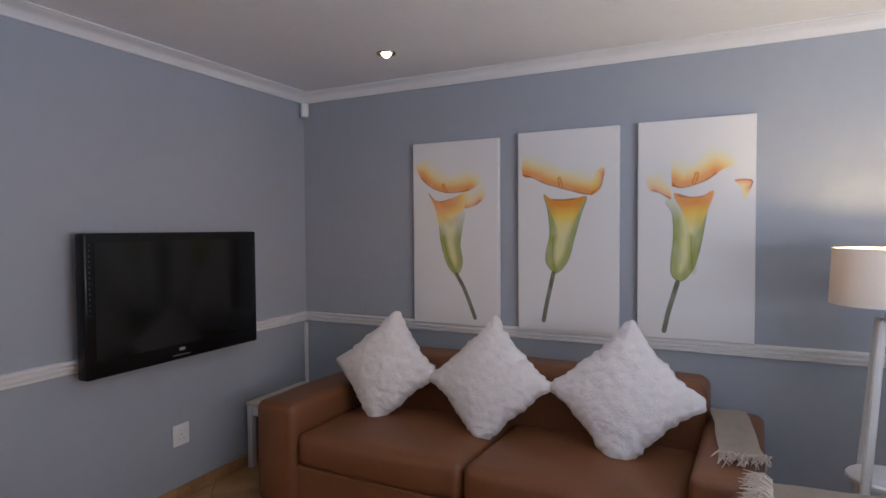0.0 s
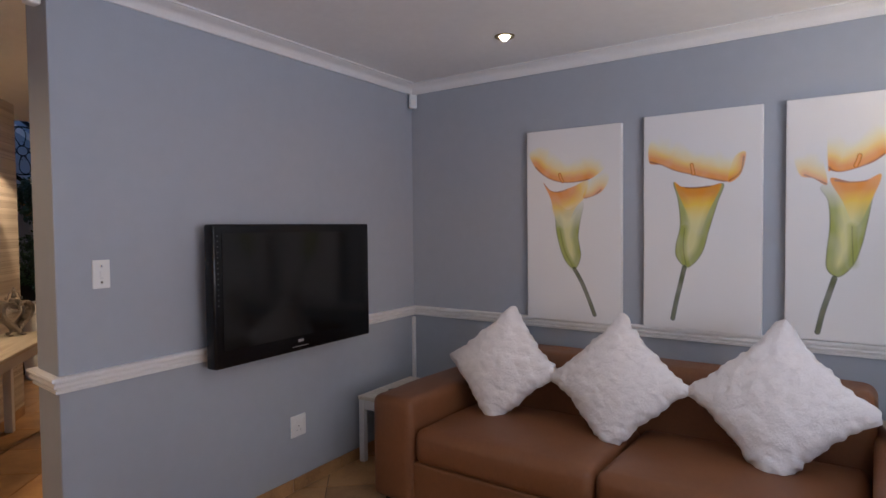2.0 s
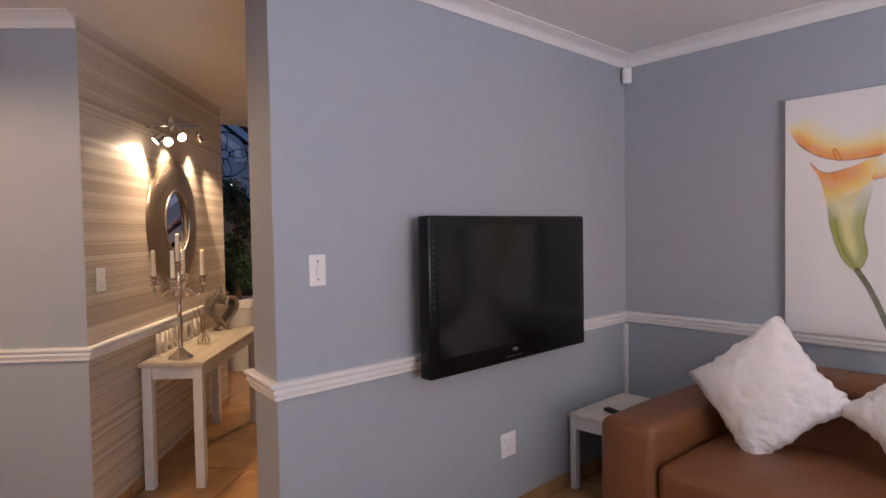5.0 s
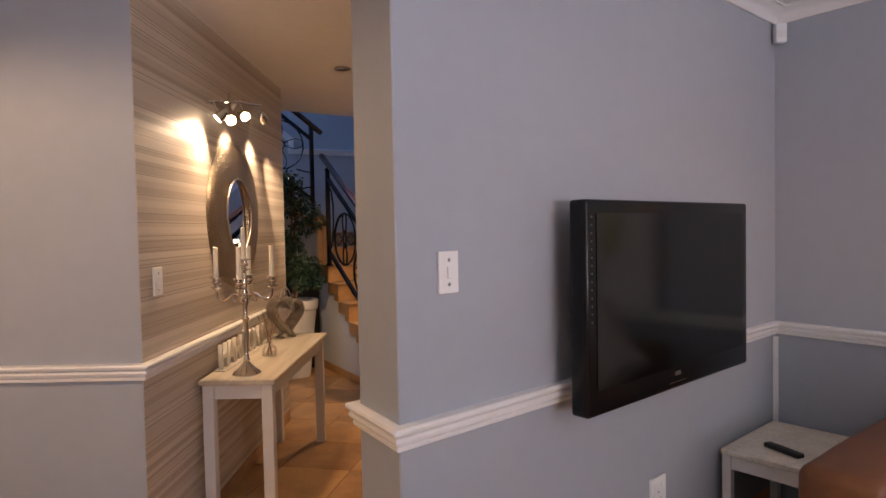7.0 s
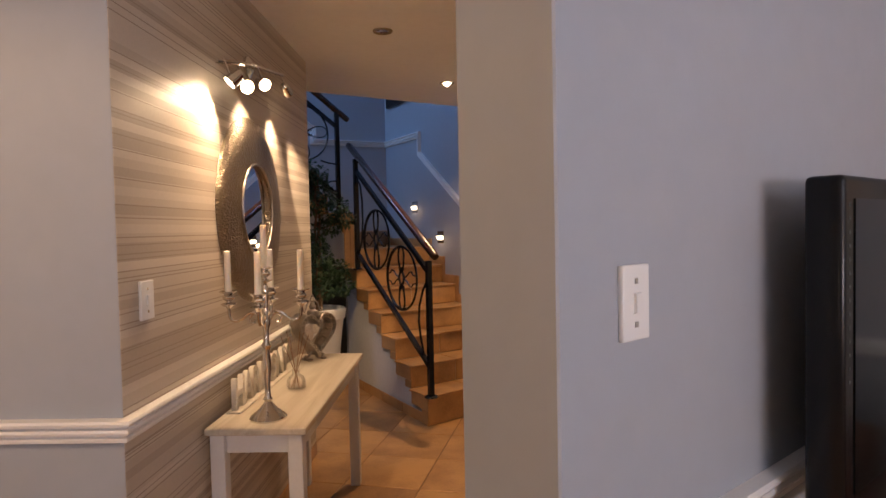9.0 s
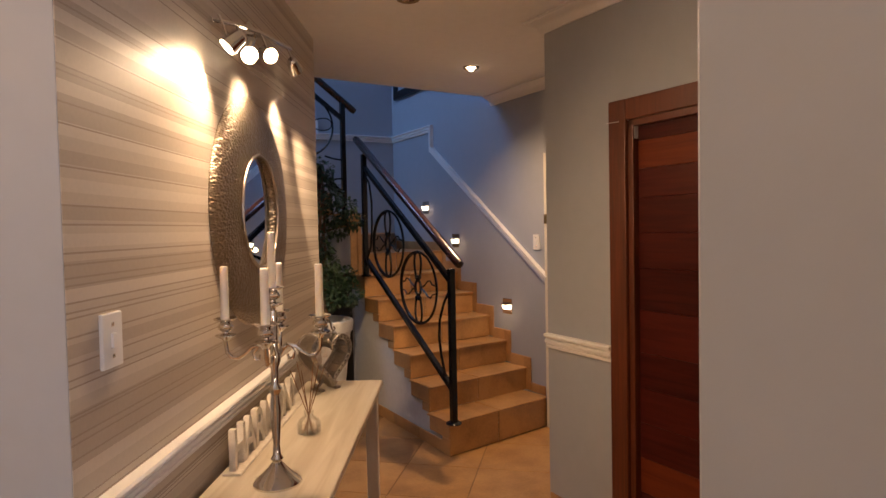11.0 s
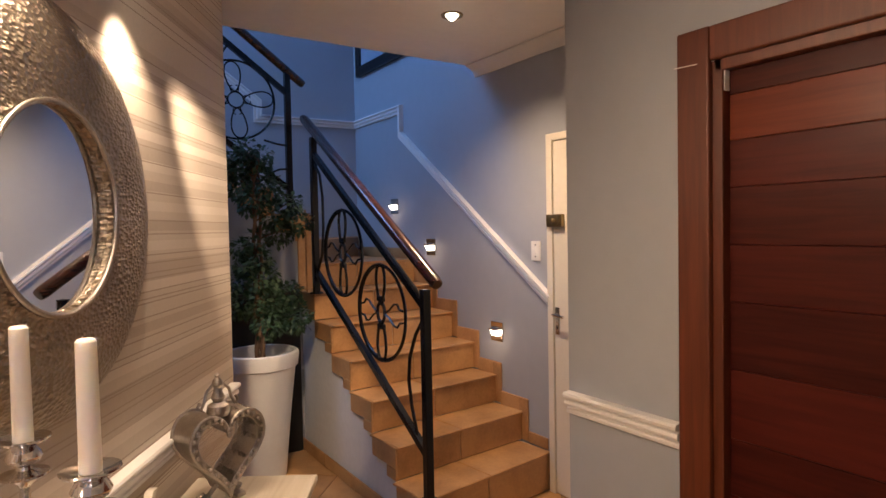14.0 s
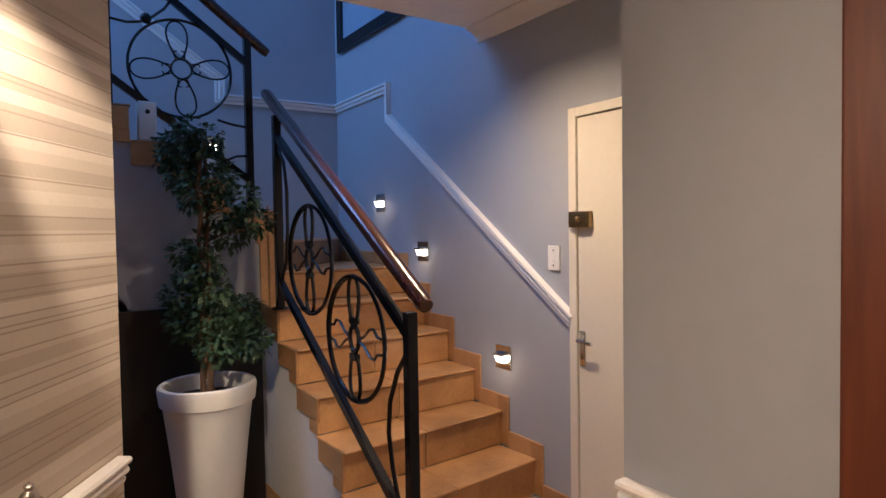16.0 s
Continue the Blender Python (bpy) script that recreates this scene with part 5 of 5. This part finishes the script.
for k in range(4):
    a = radians(90 * k)
    c, s = math.cos(a), math.sin(a)
    arm = part("arm", tube(blank(), [(c * d, s * d, z) for d, z in ((0.008, 0.375), (0.022, 0.402), (0.040, 0.416), (0.062, 0.412), (0.082, 0.395), (0.102, 0.382), (0.122, 0.384), (0.134, 0.400), (0.137, 0.432))], [0.007, 0.008, 0.007, 0.006, 0.006, 0.006, 0.006, 0.006, 0.007], 8), M_SILVER, cb, smooth=True)
    part("scroll", tube(blank(), [(c * d, s * d, z) for d, z in ((0.045, 0.414), (0.06, 0.395), (0.055, 0.375), (0.042, 0.375), (0.040, 0.388))], 0.0045, 6), M_SILVER, arm, smooth=True)
    candle_cup((c * 0.137, s * 0.137, 0.492), 0.155, cb)

# word of wooden letters on a thin base at the back of the table
word = thing("word_sign", "whitewashed wooden word HARMONY standing on a thin base", "sign", HALL_W)
part("base_strip", boxed(-0.030, 0.028, 0.685, 1.475, TT, TT + 0.008, 0.002), M_WASHED, word)


def letter(ch, y, h=0.132):
    cu = bpy.data.curves.new("letter", "FONT")
    cu.body, cu.size, cu.extrude, cu.bevel_depth, cu.offset = ch, h * 1.38, 0.009, 0.0015, 0.002
    tmp = bpy.data.objects.new("tmp", cu)
    scene.collection.objects.link(tmp)
    bpy.context.view_layer.update()
    me = bpy.data.meshes.new_from_object(tmp.evaluated_get(bpy.context.evaluated_depsgraph_get()))
    bpy.data.objects.remove(tmp)
    me.materials.clear()
    me.materials.append(M_WASHED)
    ob = new("letter", me)
    ob.parent, ob.matrix_basis = word, pose(-0.004, y, TT + 0.010, 90, 0, 90) @ Matrix.Diagonal((0.86, 1, 1, 1))
    return ob


for ch, y in zip("HARMONY", (0.695, 0.800, 0.905, 1.010, 1.135, 1.250, 1.360)):
    letter(ch, y)

# heart-shaped lantern
def heart(t, s):
    return (s * 0.5 * (math.sin(t) ** 3) * 1.06, s * (0.8125 * math.cos(t) - 0.3125 * math.cos(2 * t) - 0.125 * math.cos(3 * t) - 0.0625 * math.cos(4 * t)) * 0.5)


hl = thing("heart_lantern", "antique silver heart-shaped lantern with beaded rim and finial", "lantern", HALL_W @ pose(0.080, 1.70, TT, 0, 0, 46))
HC, HS = 0.162, 0.262
hp = lambda t, s, y: (heart(t, s)[0] * 0.80, y, HC + heart(t, s)[1])
bm = blank()
N = 56
loops = [[bm.verts.new(hp(2 * math.pi * i / N, s, y)) for i in range(N)] for s, y in ((HS, -0.055), (HS, 0.055), (HS * 0.95, 0.055), (HS * 0.95, -0.055))]
for a, b in zip(loops, loops[1:] + loops[:1]):
    for i in range(N):
        bm.faces.new((a[i], a[(i + 1) % N], b[(i + 1) % N], b[i]))
part("case", bm, M_PEWTER, hl, smooth=True)
for y in (-0.058, 0.058):
    bm = blank()
    tube(bm, [hp(2 * math.pi * i / N, HS, y) for i in range(N)], 0.006, 8, True)
    tube(bm, [hp(2 * math.pi * i / N, HS * 0.83, y) for i in range(N)], 0.003, 6, True)
    rim = part("rim", bm, M_PEWTER, hl, smooth=True)
    fr = blank()
    lo = [[fr.verts.new(hp(2 * math.pi * i / N, s, y)) for i in range(N)] for s in (HS, HS * 0.83)]
    for i in range(N):
        fr.faces.new((lo[0][i], lo[0][(i + 1) % N], lo[1][(i + 1) % N], lo[1][i]))
    bmesh.ops.solidify(fr, geom=fr.faces[:], thickness=0.003)
    part("rim_plate", fr, M_PEWTER, hl)
    bd = blank()
    for i in range(38):
        ball(bd, hp(2 * math.pi * i / 38, HS * 0.915, y + (0.002 if y > 0 else -0.002)), 0.0078, 8)
    part("beading", bd, M_PEWTER, rim, "row of round beads", smooth=True)
    gl = blank()
    gl.faces.new([gl.verts.new(hp(2 * math.pi * i / N, HS * 0.84, y * 0.93)) for i in range(N)])
    part("pane", gl, M_GLASS, hl).visible_shadow = False
for i in range(6):
    for j in range(4):
        y = -0.04 + 0.027 * j
        p = hp(math.pi * (0.25 + 0.11 * i), HS * 0.935, y)
        part("lattice_loop", tube(blank(), [(p[0] + 0.001, p[1] + 0.0125 * math.cos(u), p[2] + 0.015 * math.sin(u)) for u in [2 * math.pi * k / 6 for k in range(6)]], 0.002, 4, True), M_PEWTER, hl)
part("finial", lathe(blank(), [(0.030, 0.245), (0.034, 0.255), (0.030, 0.275), (0.014, 0.285), (0.020, 0.298), (0.014, 0.312), (0.011, 0.325), (0.017, 0.335), (0.013, 0.348), (0.006, 0.355), (0.008, 0.362), (0.0, 0.370)], 20), M_PEWTER, hl, smooth=True)
for sx in (-1, 1):
    part("scroll", tube(blank(), [(sx * d, 0, z) for d, z in ((0.016, 0.335), (0.034, 0.318), (0.042, 0.29), (0.052, 0.27), (0.062, 0.28), (0.055, 0.292))], 0.0045, 6), M_PEWTER, hl, smooth=True)
    part("foot", box(tube(blank(), [(sx * 0.012, 0, 0.045), (sx * 0.035, 0, 0.022), (sx * 0.055, 0, 0.012), (sx * 0.062, 0, 0.022), (sx * 0.05, 0, 0.028)], 0.007, 6), sx * 0.045 - 0.014, sx * 0.045 + 0.014, -0.04, 0.04, 0.0, 0.012, 0.003), M_PEWTER, hl, smooth=True)

# reed diffuser
rd = thing("reed_diffuser", "small glass reed diffuser with brown sticks", "diffuser", HALL_W @ pose(0.152, 1.06, TT))
g = part("bottle", lathe(blank(), [(0.0, 0.0), (0.040, 0.0), (0.044, 0.012), (0.044, 0.040), (0.036, 0.058), (0.020, 0.068), (0.017, 0.074), (0.019, 0.088), (0.017, 0.090), (0.014, 0.088), (0.014, 0.072), (0.033, 0.056), (0.040, 0.038), (0.040, 0.008), (0.0, 0.006)], 32), M_GLASS, rd, smooth=True)
part("oil", lathe(blank(), [(0.0, 0.007), (0.039, 0.009), (0.0395, 0.030), (0.0, 0.030)], 28), M_AMBER, rd, "pale amber oil", smooth=True)
for i in range(6):
    a = 2 * math.pi * i / 6 + 0.4
    part("reed", tube(blank(), [(-0.02 * math.cos(a), -0.02 * math.sin(a), 0.010), (0.062 * math.cos(a), 0.062 * math.sin(a), 0.245 + 0.01 * (i % 3))], 0.0017, 5), M_REED, rd)

# mirror
mir = thing("wall_mirror", "round mirror with a broad hammered metal frame", "mirror", HALL_W @ pose(-0.07, 1.177, 1.592))
segs, prof = 72, [(0.204, 0.020), (0.212, 0.030), (0.222, 0.033), (0.23, 0.030), (0.30, 0.034), (0.38, 0.026), (0.425, 0.012), (0.434, 0.004), (0.434, 0.001), (0.204, 0.001)]
bm = blank()
rr = [[bm.verts.new((d, r * math.cos(2 * math.pi * k / segs), r * math.sin(2 * math.pi * k / segs))) for r, d in prof] for k in range(segs)]
for k in range(segs):
    a, b = rr[k], rr[(k + 1) % segs]
    for j in range(len(prof)):
        q = (j + 1) % len(prof)
        bm.faces.new((a[j], a[q], b[q], b[j]))
part("mirror_frame", bm, M_HAMMER, mir, "hammered bronze-grey metal frame", smooth=True)
bm = blank()
tube(bm, [(0.034, 0.214 * math.cos(2 * math.pi * k / 64), 0.214 * math.sin(2 * math.pi * k / 64)) for k in range(64)], 0.006, 8, True)
part("inner_rim", bm, M_PEWTER, mir, smooth=True)
bm = blank()
vs = [bm.verts.new((0.021 - 0.052 * 0.208 * math.cos(2 * math.pi * k / 64), 0.208 * math.cos(2 * math.pi * k / 64), 0.208 * math.sin(2 * math.pi * k / 64))) for k in range(64)]
bm.faces.new(vs)
part("mirror_glass", bm, M_MIRROR, mir, "clear mirror glass")

# spotlight bar above the mirror
sb = thing("spotlight_bar", "chrome wall bar with four swivel spotlights, lit", "light", HALL_W)
part("bar", tube(blank(), [(-0.035, 0.72, 2.17), (0.0, 0.86, 2.20), (0.0, 1.10, 2.25), (0.0, 1.38, 2.29), (0.0, 1.52, 2.315)], 0.009, 10), M_CHROME, sb, smooth=True)
part("wall_plate", lathe(blank(), [(0.0, 0.0), (0.05, 0.0), (0.05, 0.012), (0.02, 0.03), (0.0, 0.03)], 24), M_CHROME, sb, m=pose(-0.07, 1.17, 2.265, 0, 90, 0), smooth=True)
part("bracket", tube(blank(), [(-0.05, 1.17, 2.265), (0.0, 1.17, 2.26)], 0.010, 8), M_CHROME, sb, smooth=True)
HEADS = [((0.03, 0.70, 2.085), (-0.30, 0.50, 1.72), False), ((0.035, 0.855, 2.10), (0.9, -0.2, 1.5), True), ((0.035, 1.09, 2.165), (0.9, 0.3, 1.5), True), ((0.035, 1.47, 2.215), (0.15, 2.3, 1.75), False)]
for (p, q, lit) in HEADS:
    d = (Vector(q) - Vector(p)).normalized()
    m = Matrix.Translation(p) @ d.to_track_quat("Z", "Y").to_matrix().to_4x4()
    hd = part("spot_head", lathe(blank(), [(0.0, -0.055), (0.012, -0.055), (0.022, -0.045), (0.026, -0.02), (0.030, 0.012), (0.028, 0.012), (0.022, -0.02), (0.0, -0.035)], 20), M_CHROME, sb, m=m, smooth=True)
    part("lamp", lathe(blank(), [(0.0, -0.030), (0.020, -0.018), (0.026, 0.008), (0.022, 0.018 if lit else 0.010), (0.0, 0.024 if lit else 0.012)], 18), M_BULB if lit else M_LENS, hd, "glowing bulb", smooth=True)
    part("yoke", tube(blank(), [p, (p[0] * 0.4, p[1], p[2] + 0.06), (0.0, p[1], p[2] + 0.09)], 0.005, 6), M_CHROME, sb, smooth=True)
spot("spotlight_left_light", at(HALL_W, 0.030, 0.73, 2.06), at(HALL_W, -0.09, 0.585, 1.80), 25, 125, HALOGEN, 1.0)
spot("spotlight_mirror_light", at(HALL_W, 0.10, 1.06, 2.14), at(HALL_W, -0.05, 1.08, 1.90), 26, 78, HALOGEN, 0.9)
spot("spotlight_right_light", at(HALL_W, 0.02, 1.47, 2.14), at(HALL_W, -0.07, 1.56, 1.72), 27, 84, HALOGEN, 1.0)
spot("spotlight_front_light", at(HALL_W, 0.10, 0.90, 2.09), at(HALL_W, 1.2, 0.5, 1.0), 46, 160, WARM, 0.8)
spot("spotlight_stairs_light", at(HALL_W, 0.12, 1.54, 2.20), (2.56, 8.2, 0.40), 95, 38, HALOGEN, 0.7)

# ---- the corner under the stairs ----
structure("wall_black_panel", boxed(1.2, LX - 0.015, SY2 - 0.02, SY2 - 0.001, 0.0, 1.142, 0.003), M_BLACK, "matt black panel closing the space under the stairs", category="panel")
PX, PY = 2.615, 8.235
pot = thing("planter", "tall tapered white planter", "planter", pose(PX, PY, 0))
POTP = [(0.0, 0.0), (0.122, 0.0), (0.128, 0.006), (0.140, 0.16), (0.165, 0.42), (0.192, 0.655), (0.194, 0.662), (0.206, 0.668), (0.214, 0.735), (0.210, 0.752), (0.200, 0.758), (0.188, 0.752), (0.182, 0.72), (0.176, 0.66), (0.0, 0.655)]
part("vessel", lathe(blank(), [(r * 1.10, z * 1.045) for r, z in POTP], 56), M_POT, pot, smooth=True)
part("soil", lathe(blank(), [(0.0, 0.722), (0.10, 0.720), (0.195, 0.712), (0.193, 0.692), (0.0, 0.692)], 30), M_SOIL, pot)
plant = thing("spiral_topiary", "artificial ficus with leaf clumps spiralling up a twisted trunk", "plant", pose(PX, PY, 0))
bm, rnd = blank(), random.Random(5)
for ph in (0, 2.1, 4.2):
    tube(bm, [(0.022 * math.cos(z * 9 + ph), 0.022 * math.sin(z * 9 + ph), z) for z in [0.67 + 0.03 * i for i in range(46)]], [0.016 - 0.0002 * i for i in range(46)], 7)
part("trunk", bm, M_BARK, plant, smooth=True)
leaves = []
verts, faces = [], []


def leaf(p, d, up, ln):
    d, s = d.normalized(), d.cross(up)
    s = s.normalized() if s.length > 1e-3 else Vector((1, 0, 0))
    n = s.cross(d)
    k = len(verts)
    for a, b, c in ((0, 0, 0), (0.45, 0.34, 0.05), (1.0, 0, -0.14), (0.45, -0.34, 0.05), (0.5, 0, -0.03)):
        verts.append(p + d * ln * a + s * ln * b + n * ln * c)
    faces.extend([(k, k + 1, k + 4), (k + 1, k + 2, k + 4), (k + 2, k + 3, k + 4), (k + 3, k, k + 4)])


CLUMPS = []
# clumps climb the trunk in a loose spiral: height, reach across the corner, radius
for z, a, r in ((0.95, 0.02, 0.11), (0.97, 0.15, 0.10), (1.06, -0.07, 0.10), (1.08, 0.07, 0.12), (1.12, 0.19, 0.085), (1.19, -0.10, 0.085), (1.21, 0.02, 0.10), (1.30, -0.09, 0.08), (1.33, -0.01, 0.075), (1.40, -0.06, 0.07), (1.44, 0.03, 0.075), (1.50, 0.12, 0.085), (1.56, 0.20, 0.08), (1.59, 0.07, 0.085), (1.68, 0.17, 0.075), (1.70, -0.01, 0.09), (1.77, 0.09, 0.085), (1.80, -0.08, 0.085), (1.86, 0.0, 0.095), (1.87, -0.14, 0.075), (1.93, -0.08, 0.095), (1.96, 0.03, 0.085), (1.95, -0.12, 0.07), (2.01, -0.03, 0.07)):
    CLUMPS.append((z + 0.03, a * 1.0 + 0.03 * math.sin(z * 21), -a * 0.67 + 0.05 * math.cos(z * 17), r * 0.92))
for z, x, y, r in CLUMPS:
    for i in range(int(430 * (r / 0.12) ** 2)):
        v = Vector((rnd.gauss(0, 1), rnd.gauss(0, 1), rnd.gauss(0, 0.8))).normalized()
        p = Vector((x, y, z)) + v * r * (0.45 + 0.62 * rnd.random() ** 0.6)
        leaf(p, v + Vector((rnd.uniform(-0.7, 0.7), rnd.uniform(-0.7, 0.7), rnd.uniform(-1.1, 0.3))), Vector((rnd.uniform(-0.6, 0.6), rnd.uniform(-0.6, 0.6), 1)), rnd.uniform(0.026, 0.046))
me = bpy.data.meshes.new("foliage")
me.from_pydata([tuple(v) for v in verts], [], faces)
me.materials.append(M_LEAF)
fo = tagged(new("foliage", me), kind="stuff")
fo.parent = plant
tw = blank()
for z, x, y, r in CLUMPS:
    tube(tw, [(0, 0, z - 0.10), (x * 0.5, y * 0.5, z - 0.05), (x, y, z)], [0.006, 0.004, 0.002], 5)
part("twigs", tw, M_BARK, plant)

# ---- floor tiles, skirting ----
floor_ob = bpy.data.objects["floor"]
PITCH, ANG = 0.46, 47
tile_me = mesh_of("tile", boxed(0, PITCH - 0.005, 0, PITCH - 0.005, -0.012, 0.0, 0.002, 1), M_TILE)
fm = pose(0, 0, 0, 0, 0, ANG)
inv = fm.inverted()
count = 0
o1, o2 = 7.39 % PITCH, 2.32 % PITCH
for i in range(-12, 30):
    for j in range(-20, 22):
        c = fm @ Vector((o1 + PITCH * (i + 0.5), o2 + PITCH * (j + 0.5), 0))
        near = -0.6 < c.x < 4.1 and 3.2 < c.y < 8.9 or 1.4 < c.x < 4.0 and 1.4 < c.y <= 3.2
        if near and c.x - 0.36 * (c.y - 4) > -1.6:
            ob = new("tile", tile_me)
            ob.parent = floor_ob
            ob.matrix_basis = fm @ pose(o1 + PITCH * i, o2 + PITCH * j, 0)
            count += 1
rest = blank()
for i in range(-12, 30):
    for j in range(-20, 22):
        c = fm @ Vector((o1 + PITCH * (i + 0.5), o2 + PITCH * (j + 0.5), 0))
        near = -0.6 < c.x < 4.1 and 3.2 < c.y < 8.9 or 1.4 < c.x < 4.0 and 1.4 < c.y <= 3.2
        if not (near and c.x - 0.36 * (c.y - 4) > -1.6) and -1.9 < c.x < 4.2 and -1.4 < c.y < 9.8:
            box(rest, o1 + PITCH * i, o1 + PITCH * (i + 1) - 0.005, o2 + PITCH * j, o2 + PITCH * (j + 1) - 0.005, -0.012, 0.0)
ob = tagged(part("far_tiles", rest, M_TILE, floor_ob, m=fm), kind="stuff")


def skirting(name, m, length, n):
    """Tile skirting along local x, facing -y."""
    s = tagged(thing(name, "terracotta tile skirting", "skirting", m), kind="structure")
    w = length / n
    for i in range(n):
        lay("skirting_tile", w - 0.003, 0.010, 0.08, pose(w * i, -0.0105, 0.0), s)


skirting("baseboard_television", ROOM_T @ pose(TV_END + 0.02, 0, 0), 2.48, 6)
skirting("baseboard_end", ROOM_T @ pose(TV_BACK, TV_THICK - 0.01, 0, 0, 0, -98.6), 0.25, 1)
skirting("baseboard_papered", HALL_W @ pose(-0.07, 0.04, 0, 0, 0, 90), 2.25, 6)
skirting("baseboard_door_wall", pose(DX, 6.0, 0, 0, 0, -90), 0.46, 1)
